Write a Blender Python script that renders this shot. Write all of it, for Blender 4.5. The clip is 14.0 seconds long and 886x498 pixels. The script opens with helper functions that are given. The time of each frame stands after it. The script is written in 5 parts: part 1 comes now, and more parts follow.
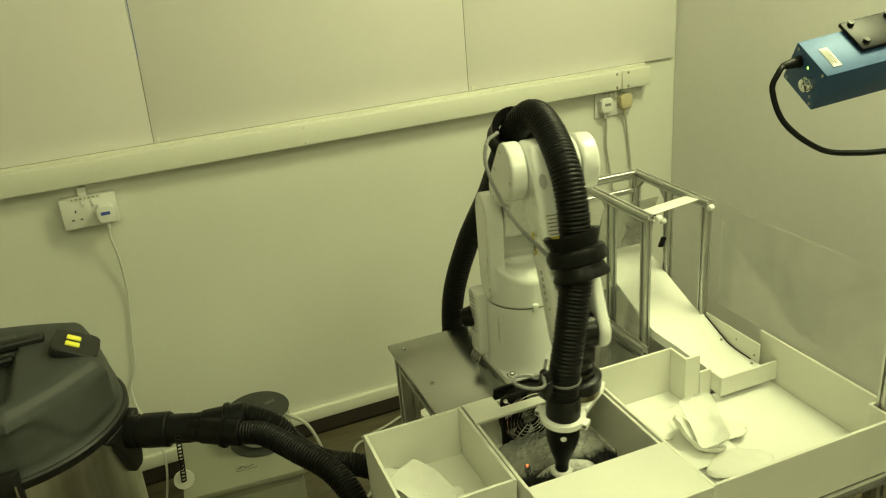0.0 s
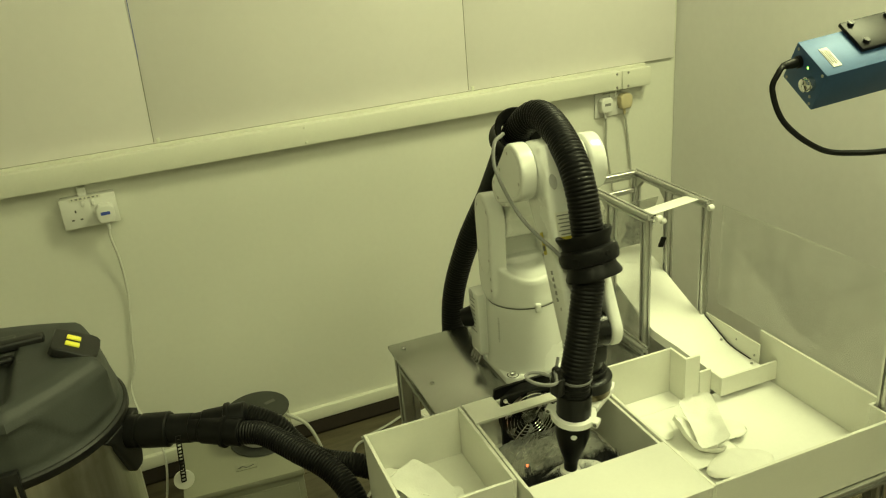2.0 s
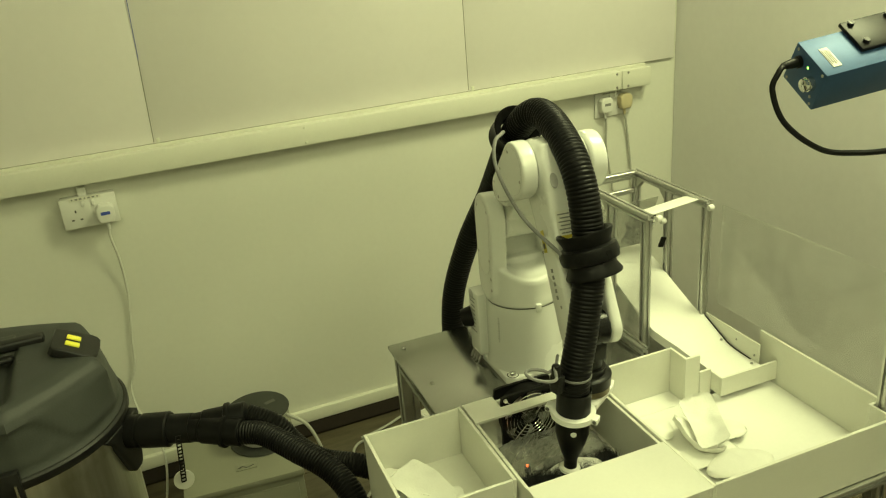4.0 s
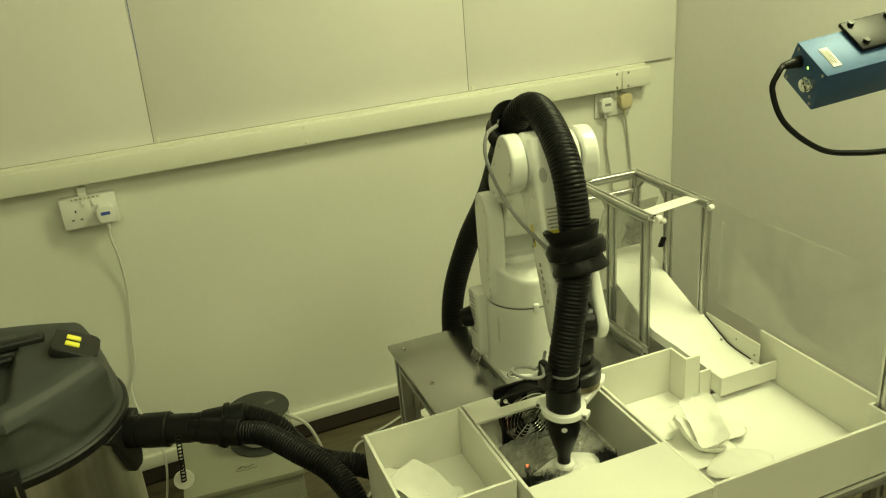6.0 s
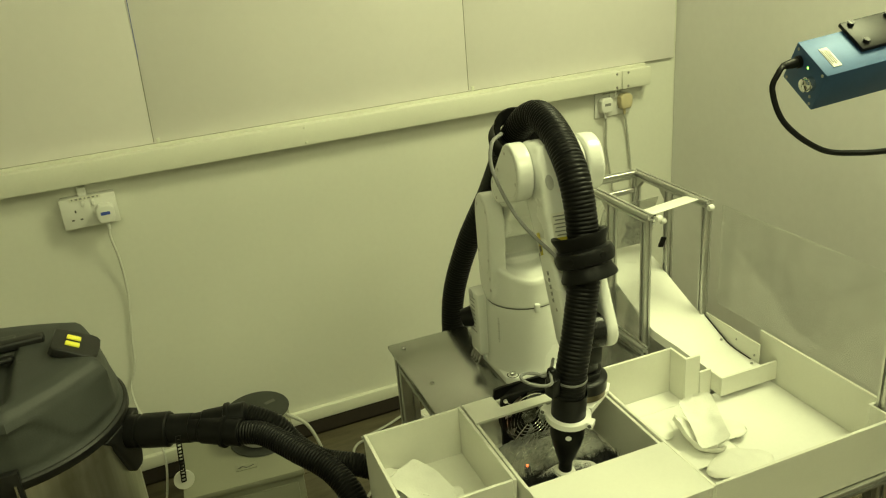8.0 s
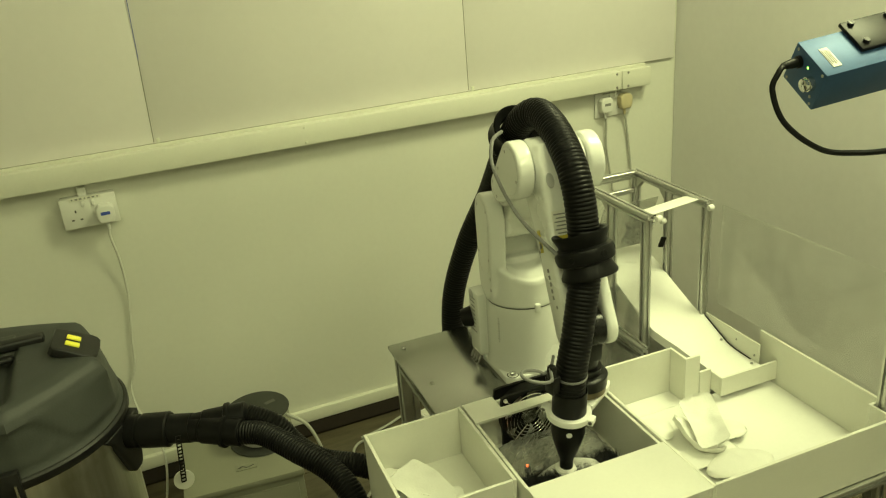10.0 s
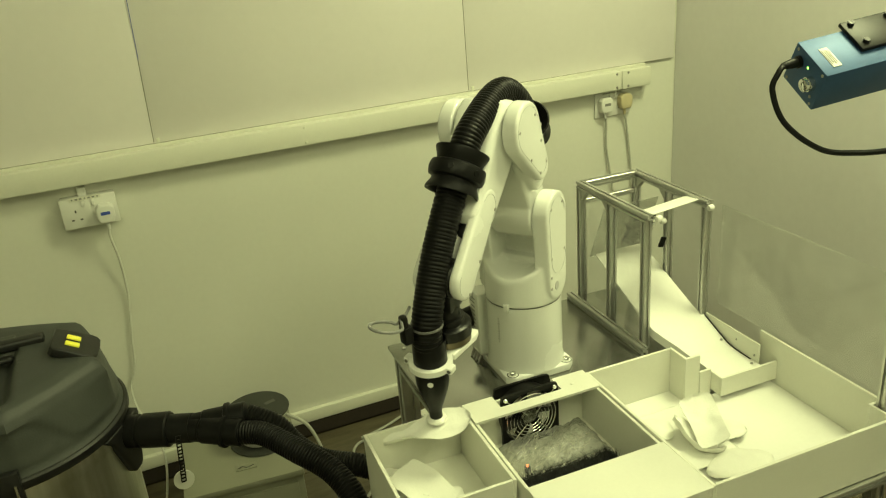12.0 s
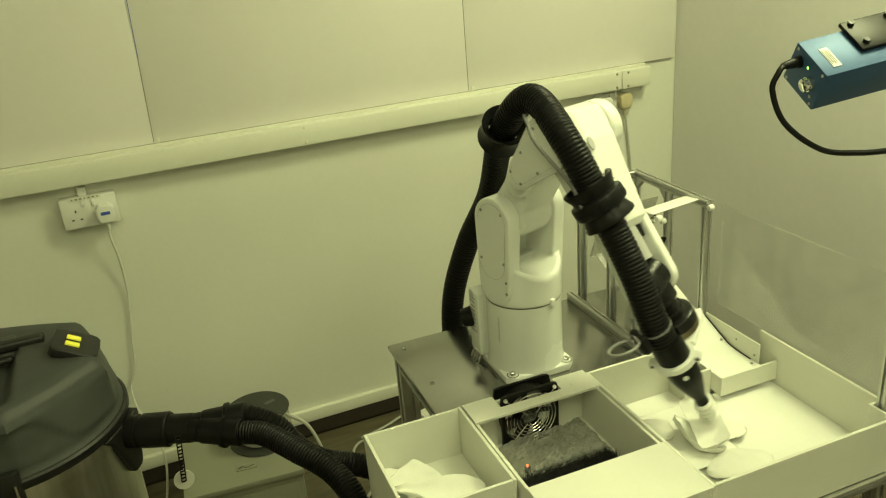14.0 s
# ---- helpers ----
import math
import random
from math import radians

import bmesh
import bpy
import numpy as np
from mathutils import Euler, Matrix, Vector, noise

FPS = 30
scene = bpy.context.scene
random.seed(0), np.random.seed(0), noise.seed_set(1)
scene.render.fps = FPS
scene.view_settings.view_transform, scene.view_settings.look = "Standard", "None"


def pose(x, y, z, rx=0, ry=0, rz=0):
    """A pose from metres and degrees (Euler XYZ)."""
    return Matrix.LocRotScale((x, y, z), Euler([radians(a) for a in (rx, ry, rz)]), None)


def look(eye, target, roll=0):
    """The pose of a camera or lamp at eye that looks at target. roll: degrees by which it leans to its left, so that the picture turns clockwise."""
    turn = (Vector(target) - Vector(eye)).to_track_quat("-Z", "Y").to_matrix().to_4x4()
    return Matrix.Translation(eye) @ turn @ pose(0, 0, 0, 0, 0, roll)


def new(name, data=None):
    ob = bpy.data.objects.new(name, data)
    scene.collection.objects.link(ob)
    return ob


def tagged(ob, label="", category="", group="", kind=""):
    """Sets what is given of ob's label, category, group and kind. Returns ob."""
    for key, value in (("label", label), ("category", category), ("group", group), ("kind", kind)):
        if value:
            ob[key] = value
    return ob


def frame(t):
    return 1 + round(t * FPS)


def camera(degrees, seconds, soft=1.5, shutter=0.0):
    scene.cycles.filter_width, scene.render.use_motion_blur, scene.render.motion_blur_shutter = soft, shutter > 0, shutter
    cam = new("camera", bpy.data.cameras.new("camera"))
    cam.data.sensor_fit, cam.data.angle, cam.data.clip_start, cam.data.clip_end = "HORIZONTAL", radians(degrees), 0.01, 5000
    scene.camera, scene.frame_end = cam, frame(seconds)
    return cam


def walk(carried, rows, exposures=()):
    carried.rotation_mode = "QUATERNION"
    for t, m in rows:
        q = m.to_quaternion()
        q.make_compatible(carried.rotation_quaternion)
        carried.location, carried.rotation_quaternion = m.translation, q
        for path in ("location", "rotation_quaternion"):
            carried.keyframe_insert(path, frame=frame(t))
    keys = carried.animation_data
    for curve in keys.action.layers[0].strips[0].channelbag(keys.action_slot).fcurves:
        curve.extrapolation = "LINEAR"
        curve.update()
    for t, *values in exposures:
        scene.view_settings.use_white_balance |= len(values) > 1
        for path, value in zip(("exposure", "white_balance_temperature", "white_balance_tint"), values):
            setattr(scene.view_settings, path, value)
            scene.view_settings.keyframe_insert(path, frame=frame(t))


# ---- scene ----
EYE = (0.0, -2.3745, 1.6222)
cam = camera(58.08, 14.0, soft=1.15, shutter=0.5)


def camera_pose(eye, heading, tilt, lean):
    """Heading clockwise from +y, tilt above the horizon, lean to the camera's left, in degrees."""
    h, p = radians(heading), radians(tilt)
    way = Vector((math.sin(h) * math.cos(p), math.cos(h) * math.cos(p), math.sin(p)))
    return look(eye, Vector(eye) + way, lean)


CAM_POSE = camera_pose(EYE, 21.0435, -22.5066, -4.8757)
walk(cam, [(0, CAM_POSE), (14.0, CAM_POSE)], exposures=[(0, 0.0, 6500, 10), (14.0, 0.0, 6500, 10)])

# ---- light ----
world = bpy.data.worlds.new("world")
scene.world = world
world.use_nodes = True
world.node_tree.nodes["Background"].inputs[0].default_value = (0.9, 0.95, 0.6, 1)
world.node_tree.nodes["Background"].inputs[1].default_value = 0.02
LAMP_TINT = (0.92, 0.97, 0.48)


def ceiling_lamp(x, y, z, sx, sy, power):
    data = bpy.data.lights.new("ceiling_light_glow", "AREA")
    data.shape, data.size, data.size_y, data.energy, data.color = "RECTANGLE", sx, sy, power, LAMP_TINT
    ob = new("ceiling_light_glow", data)
    ob.matrix_world = pose(x, y, z)
    return ob


CEIL = 2.70
LAMPS = [(1.5, -1.36, 0.6, 0.6, 35.0), (-0.4, -2.6, 0.6, 1.2, 14.0), (0.9, -3.0, 0.6, 1.2, 14.0)]
for lx, ly, lsx, lsy, lp in LAMPS:
    ceiling_lamp(lx, ly, CEIL - 0.05, lsx, lsy, lp)

# ---- materials ----


def mat(name, color, rough=0.5, metal=0.0, var=0.08, scale=6.0, bump=0.05, fine=120.0, coat=0.0, spec=0.5, stretch=(1, 1, 1), emit=None):
    """A procedural surface: broad stains, fine grain, relief and uneven gloss, in object space."""
    m = bpy.data.materials.new(name)
    m.use_nodes = True
    nt = m.node_tree
    b = nt.nodes["Principled BSDF"]
    b.inputs["Metallic"].default_value = metal
    b.inputs["Specular IOR Level"].default_value = spec
    b.inputs["Coat Weight"].default_value = coat
    tc = nt.nodes.new("ShaderNodeTexCoord")
    mp = nt.nodes.new("ShaderNodeMapping")
    mp.inputs["Scale"].default_value = stretch
    nt.links.new(tc.outputs["Object"], mp.inputs["Vector"])
    big = nt.nodes.new("ShaderNodeTexNoise")
    big.inputs["Scale"].default_value, big.inputs["Detail"].default_value = scale, 6
    small = nt.nodes.new("ShaderNodeTexNoise")
    small.inputs["Scale"].default_value, small.inputs["Detail"].default_value = fine, 3
    for n in (big, small):
        nt.links.new(mp.outputs[0], n.inputs["Vector"])
    add = nt.nodes.new("ShaderNodeMath")
    add.operation = "MULTIPLY_ADD"
    nt.links.new(small.outputs[0], add.inputs[0])
    add.inputs[1].default_value = 0.35
    nt.links.new(big.outputs[0], add.inputs[2])
    ramp = nt.nodes.new("ShaderNodeValToRGB")
    lo = [max(0.0, c * (1 - var)) for c in color]
    hi = [min(1.0, c * (1 + var)) for c in color]
    ramp.color_ramp.elements[0].position, ramp.color_ramp.elements[1].position = 0.42, 0.92
    ramp.color_ramp.elements[0].color = (*lo, 1)
    ramp.color_ramp.elements[1].color = (*hi, 1)
    nt.links.new(add.outputs[0], ramp.inputs[0])
    nt.links.new(ramp.outputs[0], b.inputs["Base Color"])
    rr = nt.nodes.new("ShaderNodeMapRange")
    rr.inputs["To Min"].default_value, rr.inputs["To Max"].default_value = max(0.02, rough - 0.08), min(1, rough + 0.08)
    nt.links.new(big.outputs[0], rr.inputs[0])
    nt.links.new(rr.outputs[0], b.inputs["Roughness"])
    if bump:
        bp = nt.nodes.new("ShaderNodeBump")
        bp.inputs["Strength"].default_value, bp.inputs["Distance"].default_value = bump, 0.002
        nt.links.new(small.outputs[0], bp.inputs["Height"])
        nt.links.new(bp.outputs[0], b.inputs["Normal"])
    if emit:
        b.inputs["Emission Color"].default_value, b.inputs["Emission Strength"].default_value = (*emit[0], 1), emit[1]
    return m


def clear(name, rough=0.03, tint=(0.985, 0.99, 0.985), haze=0.12):
    """Thin clear plastic sheet: mostly seen through, with a weak mirror and a little haze."""
    m = bpy.data.materials.new(name)
    m.use_nodes = True
    nt = m.node_tree
    out = nt.nodes["Material Output"]
    nt.nodes.remove(nt.nodes["Principled BSDF"])
    tr = nt.nodes.new("ShaderNodeBsdfTransparent")
    tr.inputs[0].default_value = (*tint, 1)
    gl = nt.nodes.new("ShaderNodeBsdfGlossy")
    gl.inputs["Roughness"].default_value = rough
    df = nt.nodes.new("ShaderNodeBsdfDiffuse")
    df.inputs[0].default_value = (0.7, 0.7, 0.68, 1)
    tc = nt.nodes.new("ShaderNodeTexCoord")
    nz = nt.nodes.new("ShaderNodeTexNoise")
    nz.inputs["Scale"].default_value, nz.inputs["Detail"].default_value = 9, 8
    nt.links.new(tc.outputs["Object"], nz.inputs["Vector"])
    mr = nt.nodes.new("ShaderNodeMapRange")
    mr.inputs["From Min"].default_value, mr.inputs["From Max"].default_value = 0.35, 0.75
    mr.inputs["To Min"].default_value, mr.inputs["To Max"].default_value = haze * 0.3, haze
    nt.links.new(nz.outputs[0], mr.inputs[0])
    a = nt.nodes.new("ShaderNodeMixShader")
    nt.links.new(mr.outputs[0], a.inputs[0])
    nt.links.new(tr.outputs[0], a.inputs[1])
    nt.links.new(df.outputs[0], a.inputs[2])
    b = nt.nodes.new("ShaderNodeMixShader")
    lw = nt.nodes.new("ShaderNodeLayerWeight")
    lw.inputs["Blend"].default_value = 0.5
    pw = nt.nodes.new("ShaderNodeMath")
    pw.operation = "POWER"
    pw.inputs[1].default_value = 3.0
    nt.links.new(lw.outputs["Facing"], pw.inputs[0])
    gloss = nt.nodes.new("ShaderNodeMapRange")
    gloss.inputs["To Min"].default_value, gloss.inputs["To Max"].default_value = 0.025, 0.45
    nt.links.new(pw.outputs[0], gloss.inputs[0])
    nt.links.new(gloss.outputs[0], b.inputs[0])
    nt.links.new(a.outputs[0], b.inputs[1])
    nt.links.new(gl.outputs[0], b.inputs[2])
    nt.links.new(b.outputs[0], out.inputs[0])
    return m


WALL = mat("wall_paint", (0.71, 0.713, 0.64), 0.55, var=0.04, scale=2.0, bump=0.12, fine=60)
WALL_E = mat("east_wall_gloss_paint", (0.71, 0.70, 0.69), 0.24, var=0.05, scale=1.6, bump=0.06, fine=40)
BOARD = mat("white_board_panel", (0.755, 0.73, 0.71), 0.35, var=0.03, scale=1.5, bump=0.03, fine=50)
TRUNK = mat("trunking_pvc", (0.72, 0.72, 0.63), 0.4, var=0.04, scale=3, bump=0.03)
CEILM = mat("ceiling_paint", (0.8, 0.8, 0.78), 0.9, var=0.03)
FLOORM = mat("floor_laminate", (0.095, 0.080, 0.050), 0.45, var=0.45, scale=5, bump=0.15, fine=60, stretch=(1, 8, 1))
FLOORD = mat("floor_underlay", (0.03, 0.022, 0.016), 0.8, var=0.3)
STEEL = mat("brushed_steel_top", (0.37, 0.37, 0.35), 0.22, 1.0, var=0.06, scale=7, bump=0.02, fine=160, stretch=(1, 2, 1))
ALU = mat("aluminium_extrusion", (0.60, 0.60, 0.58), 0.42, 1.0, var=0.1, scale=12, bump=0.04, fine=200)
SLOT = mat("extrusion_slot", (0.10, 0.10, 0.095), 0.5, 0.8, var=0.2)
PVC = mat("white_foamboard", (0.71, 0.71, 0.635), 0.5, var=0.04, scale=7, bump=0.05, fine=150)
PVC_EDGE = mat("foamboard_cut_edge", (0.70, 0.68, 0.56), 0.7, var=0.1, scale=30, bump=0.15)
CHUTE = mat("white_chute_sheet", (0.79, 0.79, 0.74), 0.38, var=0.04, scale=5, bump=0.04)
RWHITE = mat("robot_white_paint", (0.78, 0.79, 0.75), 0.26, var=0.03, scale=8, bump=0.02, fine=250, coat=0.25)
RGREY = mat("robot_grey_cover", (0.42, 0.42, 0.41), 0.4, var=0.08, scale=10)
JOINT = mat("joint_filler", (0.20, 0.18, 0.13), 0.7, var=0.3, scale=20)
SEAM = mat("dark_seam", (0.09, 0.09, 0.08), 0.6, var=0.2)
BLACK = mat("black_plastic", (0.006, 0.006, 0.006), 0.38, var=0.3, scale=14, bump=0.06, spec=0.20)
HOSE = mat("black_ribbed_hose", (0.0045, 0.0045, 0.0045), 0.40, var=0.35, scale=20, bump=0.05, spec=0.17)
BLACKM = mat("black_anodised", (0.02, 0.02, 0.02), 0.28, 0.6, var=0.25, scale=20)
BRASS = mat("bronze_flange", (0.20, 0.17, 0.11), 0.35, 0.9, var=0.2, scale=25)
CHROME = mat("chrome", (0.75, 0.75, 0.73), 0.15, 1.0, var=0.06, scale=20)
SCREW = mat("steel_screw", (0.35, 0.34, 0.32), 0.35, 1.0, var=0.2, scale=60)
PRINT = mat("white_printed_bracket", (0.82, 0.82, 0.78), 0.42, var=0.03, scale=12, bump=0.12, fine=320)
CUP = mat("translucent_silicone_cup", (0.78, 0.78, 0.72), 0.35, var=0.04, scale=20)
FOAM = mat("white_foam_insole", (0.78, 0.78, 0.72), 0.75, var=0.05, scale=14, bump=0.3, fine=260)
GREYC = mat("grey_cable_jacket", (0.20, 0.20, 0.195), 0.5, var=0.1, scale=30)
DULLC = mat("dull_cable_jacket", (0.40, 0.40, 0.35), 0.5, var=0.06, scale=30)
STRAPW = mat("clouded_plastic", (0.42, 0.42, 0.37), 0.4, var=0.06, scale=20)
WCABLE = mat("white_cable_jacket", (0.66, 0.66, 0.60), 0.5, var=0.06, scale=30)
PLASTIC_W = mat("white_plastic", (0.76, 0.76, 0.72), 0.35, var=0.03, scale=20, bump=0.02)
PLASTIC_B = mat("cream_plastic", (0.55, 0.48, 0.30), 0.4, var=0.06, scale=20)
BLUE = mat("blue_anodised", (0.036, 0.090, 0.20), 0.48, 0.3, var=0.12, scale=18, bump=0.04, fine=300)
BLUEINK = mat("blue_ink", (0.05, 0.09, 0.42), 0.5, var=0.1)
GREYINK = mat("grey_ink", (0.22, 0.22, 0.21), 0.6, var=0.1)
YELLOW = mat("yellow_label", (0.55, 0.45, 0.05), 0.5, var=0.08, scale=40)
# a weak glow is added to brighten the yellow
YSWITCH = mat("yellow_switch", (0.75, 0.72, 0.06), 0.4, var=0.05, emit=((0.8, 0.8, 0.05), 0.25))
LABEL = mat("paper_label", (0.70, 0.70, 0.62), 0.6, var=0.06, scale=60)
VACG = mat("vacuum_grey_plastic", (0.044, 0.048, 0.044), 0.55, var=0.12, scale=9, bump=0.12, fine=300)
VACD = mat("vacuum_dark_plastic", (0.007, 0.007, 0.007), 0.45, var=0.2, scale=12, bump=0.06)
# upright light and dark streaks in the colour imitate reflections on the steel
TANK = mat("stainless_tank_reflections", (0.78, 0.79, 0.66), 0.36, 1.0, var=0.45, scale=16, bump=0.05, fine=60, stretch=(1, 1, 0.08))
FUR = mat("black_fur", (0.012, 0.012, 0.013), 0.8, var=0.5, scale=60)
FURG = mat("grey_fur_tips", (0.05, 0.05, 0.05), 0.8, var=0.4, scale=60)
WRAP = clear("crumpled_clear_wrap", 0.16, (0.66, 0.66, 0.62), 0.50)
# pale colour for the glints drawn on the wrap's folds
WRAPL = mat("wrap_glint", (0.34, 0.34, 0.30), 0.25, var=0.4, scale=60, coat=0.5)
# strong mottling in the foil's colour imitates glints and dark reflections
FOIL = mat("glinting_foil", (0.36, 0.36, 0.34), 0.24, 0.9, var=0.9, scale=70, bump=1.0, fine=90)
HAZY = clear("hazy_scratched_plate", 0.14, (0.80, 0.80, 0.78), 0.26)
REEL = mat("dark_reel_plastic", (0.03, 0.032, 0.028), 0.5, var=0.2, scale=12)
# cream darkened in the base colour, for the shade of hoses and vacuum
CABINET = mat("shaded_cream_cabinet", (0.25, 0.25, 0.19), 0.5, var=0.05, scale=6, bump=0.05)
REDLED = mat("red_led", (0.8, 0.1, 0.02), 0.3, emit=((1.0, 0.16, 0.03), 5.0))
GREENLED = mat("green_led", (0.1, 0.8, 0.1), 0.3, emit=((0.35, 1.0, 0.1), 4.0))
ACRYL = clear("clear_acrylic", haze=0.16)
DIFFUSER = mat("lamp_diffuser", (0.9, 0.9, 0.85), 0.5, emit=((1.0, 0.97, 0.6), 1.5))

# ---- mesh helpers ----


def link(name, bm, material, parent=None, m=None, smooth=True):
    me = bpy.data.meshes.new(name)
    bm.normal_update()
    bm.to_mesh(me)
    bm.free()
    for mm in (material if isinstance(material, (list, tuple)) else [material]):
        me.materials.append(mm)
    if smooth:
        me.shade_smooth()
        me.set_sharp_from_angle(angle=radians(38))
    ob = new(name, me)
    if parent is not None:
        ob.parent = parent
    if m is not None:
        ob.matrix_basis = m
    return ob


def part(name, bm, material, parent, label="", m=None):
    return tagged(link(name, bm, material, parent, m), label)


def empty(name, m, label, category, group="", kind=""):
    ob = new(name)
    ob.empty_display_size = 0.05
    ob.matrix_basis = m
    return tagged(ob, label, category, group, kind)


def thing(name, bm, material, m, label, category, group="", kind=""):
    return tagged(link(name, bm, material, None, m), label, category, group, kind)


def box(bm, c, s, bev=0.0, m=None, seg=2):
    r = bmesh.ops.create_cube(bm, size=1.0, matrix=Matrix.Translation(c) @ Matrix.Diagonal((*s, 1)))
    if bev:
        es = list({e for v in r["verts"] for e in v.link_edges})
        out = bmesh.ops.bevel(bm, geom=es, offset=bev, segments=seg, affect="EDGES", profile=0.5)
        vs = list({v for f in out["faces"] for v in f.verts} | {v for v in r["verts"] if v.is_valid})
    else:
        vs = r["verts"]
    if m is not None:
        bmesh.ops.transform(bm, matrix=m, verts=vs)
    return vs


def lathe(bm, prof, n=32, m=None, close=False):
    """Turn a profile of (radius, z) round the z axis."""
    m = m or Matrix()
    rings = []
    for r, z in prof:
        if r < 1e-5:
            rings.append([bm.verts.new(m @ Vector((0, 0, z)))])
        else:
            rings.append([bm.verts.new(m @ Vector((r * math.cos(2 * math.pi * i / n), r * math.sin(2 * math.pi * i / n), z))) for i in range(n)])
    pairs = list(zip(rings, rings[1:]))
    if close:
        pairs.append((rings[-1], rings[0]))
    for a, b in pairs:
        for i in range(n):
            j = (i + 1) % n
            if len(a) == 1 and len(b) == 1:
                continue
            if len(a) == 1:
                bm.faces.new((a[0], b[j], b[i]))
            elif len(b) == 1:
                bm.faces.new((a[i], a[j], b[0]))
            else:
                bm.faces.new((a[i], a[j], b[j], b[i]))
    return rings


def axis_m(p, way):
    """A frame at p whose z axis points along way."""
    return Matrix.Translation(p) @ Vector(way).to_track_quat("Z", "Y").to_matrix().to_4x4()


def rod(bm, p0, p1, r, n=16, r1=None):
    p0, p1 = Vector(p0), Vector(p1)
    r1 = r if r1 is None else r1
    ln = (p1 - p0).length
    lathe(bm, [(0, 0), (r, 0), (r1, ln), (0, ln)], n, axis_m(p0, p1 - p0))


def spline(pts, per=10):
    """A smooth curve through points."""
    p = [Vector(q) for q in pts]
    p = [2 * p[0] - p[1]] + p + [2 * p[-1] - p[-2]]
    out = []
    for i in range(1, len(p) - 2):
        for k in range(per):
            t = k / per
            a, b, c, d = p[i - 1], p[i], p[i + 1], p[i + 2]
            out.append(0.5 * (2 * b + (c - a) * t + (2 * a - 5 * b + 4 * c - d) * t * t + (3 * b - a - 3 * c + d) * t ** 3))
    out.append(p[-2])
    return out


def even(pts, n):
    """n + 1 points evenly spaced along a curve."""
    acc = [0.0]
    for a, b in zip(pts, pts[1:]):
        acc.append(acc[-1] + (b - a).length)
    out, j = [], 0
    for i in range(n + 1):
        s = acc[-1] * i / n
        while j < len(pts) - 2 and acc[j + 1] < s:
            j += 1
        f = (s - acc[j]) / max(1e-9, acc[j + 1] - acc[j])
        out.append(pts[j].lerp(pts[j + 1], min(1, max(0, f))))
    return out


def tube(bm, pts, rad, n=10, caps=True):
    """Sweep a circle along points; rad is a number or a function of the step."""
    pts = [Vector(p) for p in pts]
    up = Vector((0.123, 0.456, 0.88)).normalized()
    rings = []
    for i, p in enumerate(pts):
        t = (pts[min(i + 1, len(pts) - 1)] - pts[max(i - 1, 0)]).normalized()
        x = up - t * up.dot(t)
        x.normalize()
        up = x
        y = t.cross(x)
        r = rad(i) if callable(rad) else rad
        rings.append([bm.verts.new(p + r * (math.cos(2 * math.pi * k / n) * x + math.sin(2 * math.pi * k / n) * y)) for k in range(n)])
    for a, b in zip(rings, rings[1:]):
        for k in range(n):
            bm.faces.new((a[k], a[(k + 1) % n], b[(k + 1) % n], b[k]))
    if caps:
        bm.faces.new(rings[0][::-1])
        bm.faces.new(rings[-1])


def slab(bm, outline, y0, y1, bev=0.0, m=None):
    """Extrude an outline given in (x, z) from y0 to y1, with rounded rims."""
    m = m or Matrix()
    a = [bm.verts.new(m @ Vector((x, y0, z))) for x, z in outline]
    b = [bm.verts.new(m @ Vector((x, y1, z))) for x, z in outline]
    n = len(outline)
    f = [bm.faces.new(a), bm.faces.new(b[::-1])]
    for i in range(n):
        bm.faces.new((a[i], b[i], b[(i + 1) % n], a[(i + 1) % n]))
    bmesh.ops.recalc_face_normals(bm, faces=list({g for v in a + b for g in v.link_faces}))
    if bev:
        es = list({e for g in f for e in g.edges})
        bmesh.ops.bevel(bm, geom=es, offset=bev, segments=3, affect="EDGES", profile=0.5)


def stadium(x0, z0, r0, x1, z1, r1, n=14):
    """Outline round two circles in the (x, z) plane."""
    d = Vector((x1 - x0, z1 - z0))
    ang = math.atan2(d.y, d.x)
    off = math.acos(max(-1, min(1, (r0 - r1) / d.length)))
    out = []
    for i in range(n + 1):
        t = ang + off + (2 * math.pi - 2 * off) * i / n
        out.append((x0 + r0 * math.cos(t), z0 + r0 * math.sin(t)))
    for i in range(n + 1):
        t = ang - off + 2 * off * i / n
        out.append((x1 + r1 * math.cos(t), z1 + r1 * math.sin(t)))
    return out


B = bmesh.new
TURN = -1.1243
TM = pose(0, 0, 0, 0, 0, TURN)


def tm(x, y, z, rx=0, ry=0, rz=0):
    """A pose in the frame of the work table, which stands slightly askew to the wall."""
    return TM @ pose(x, y, z, rx, ry, rz)


# ---- the room ----
XE, XW, YS = 1.866, -2.2, -4.6


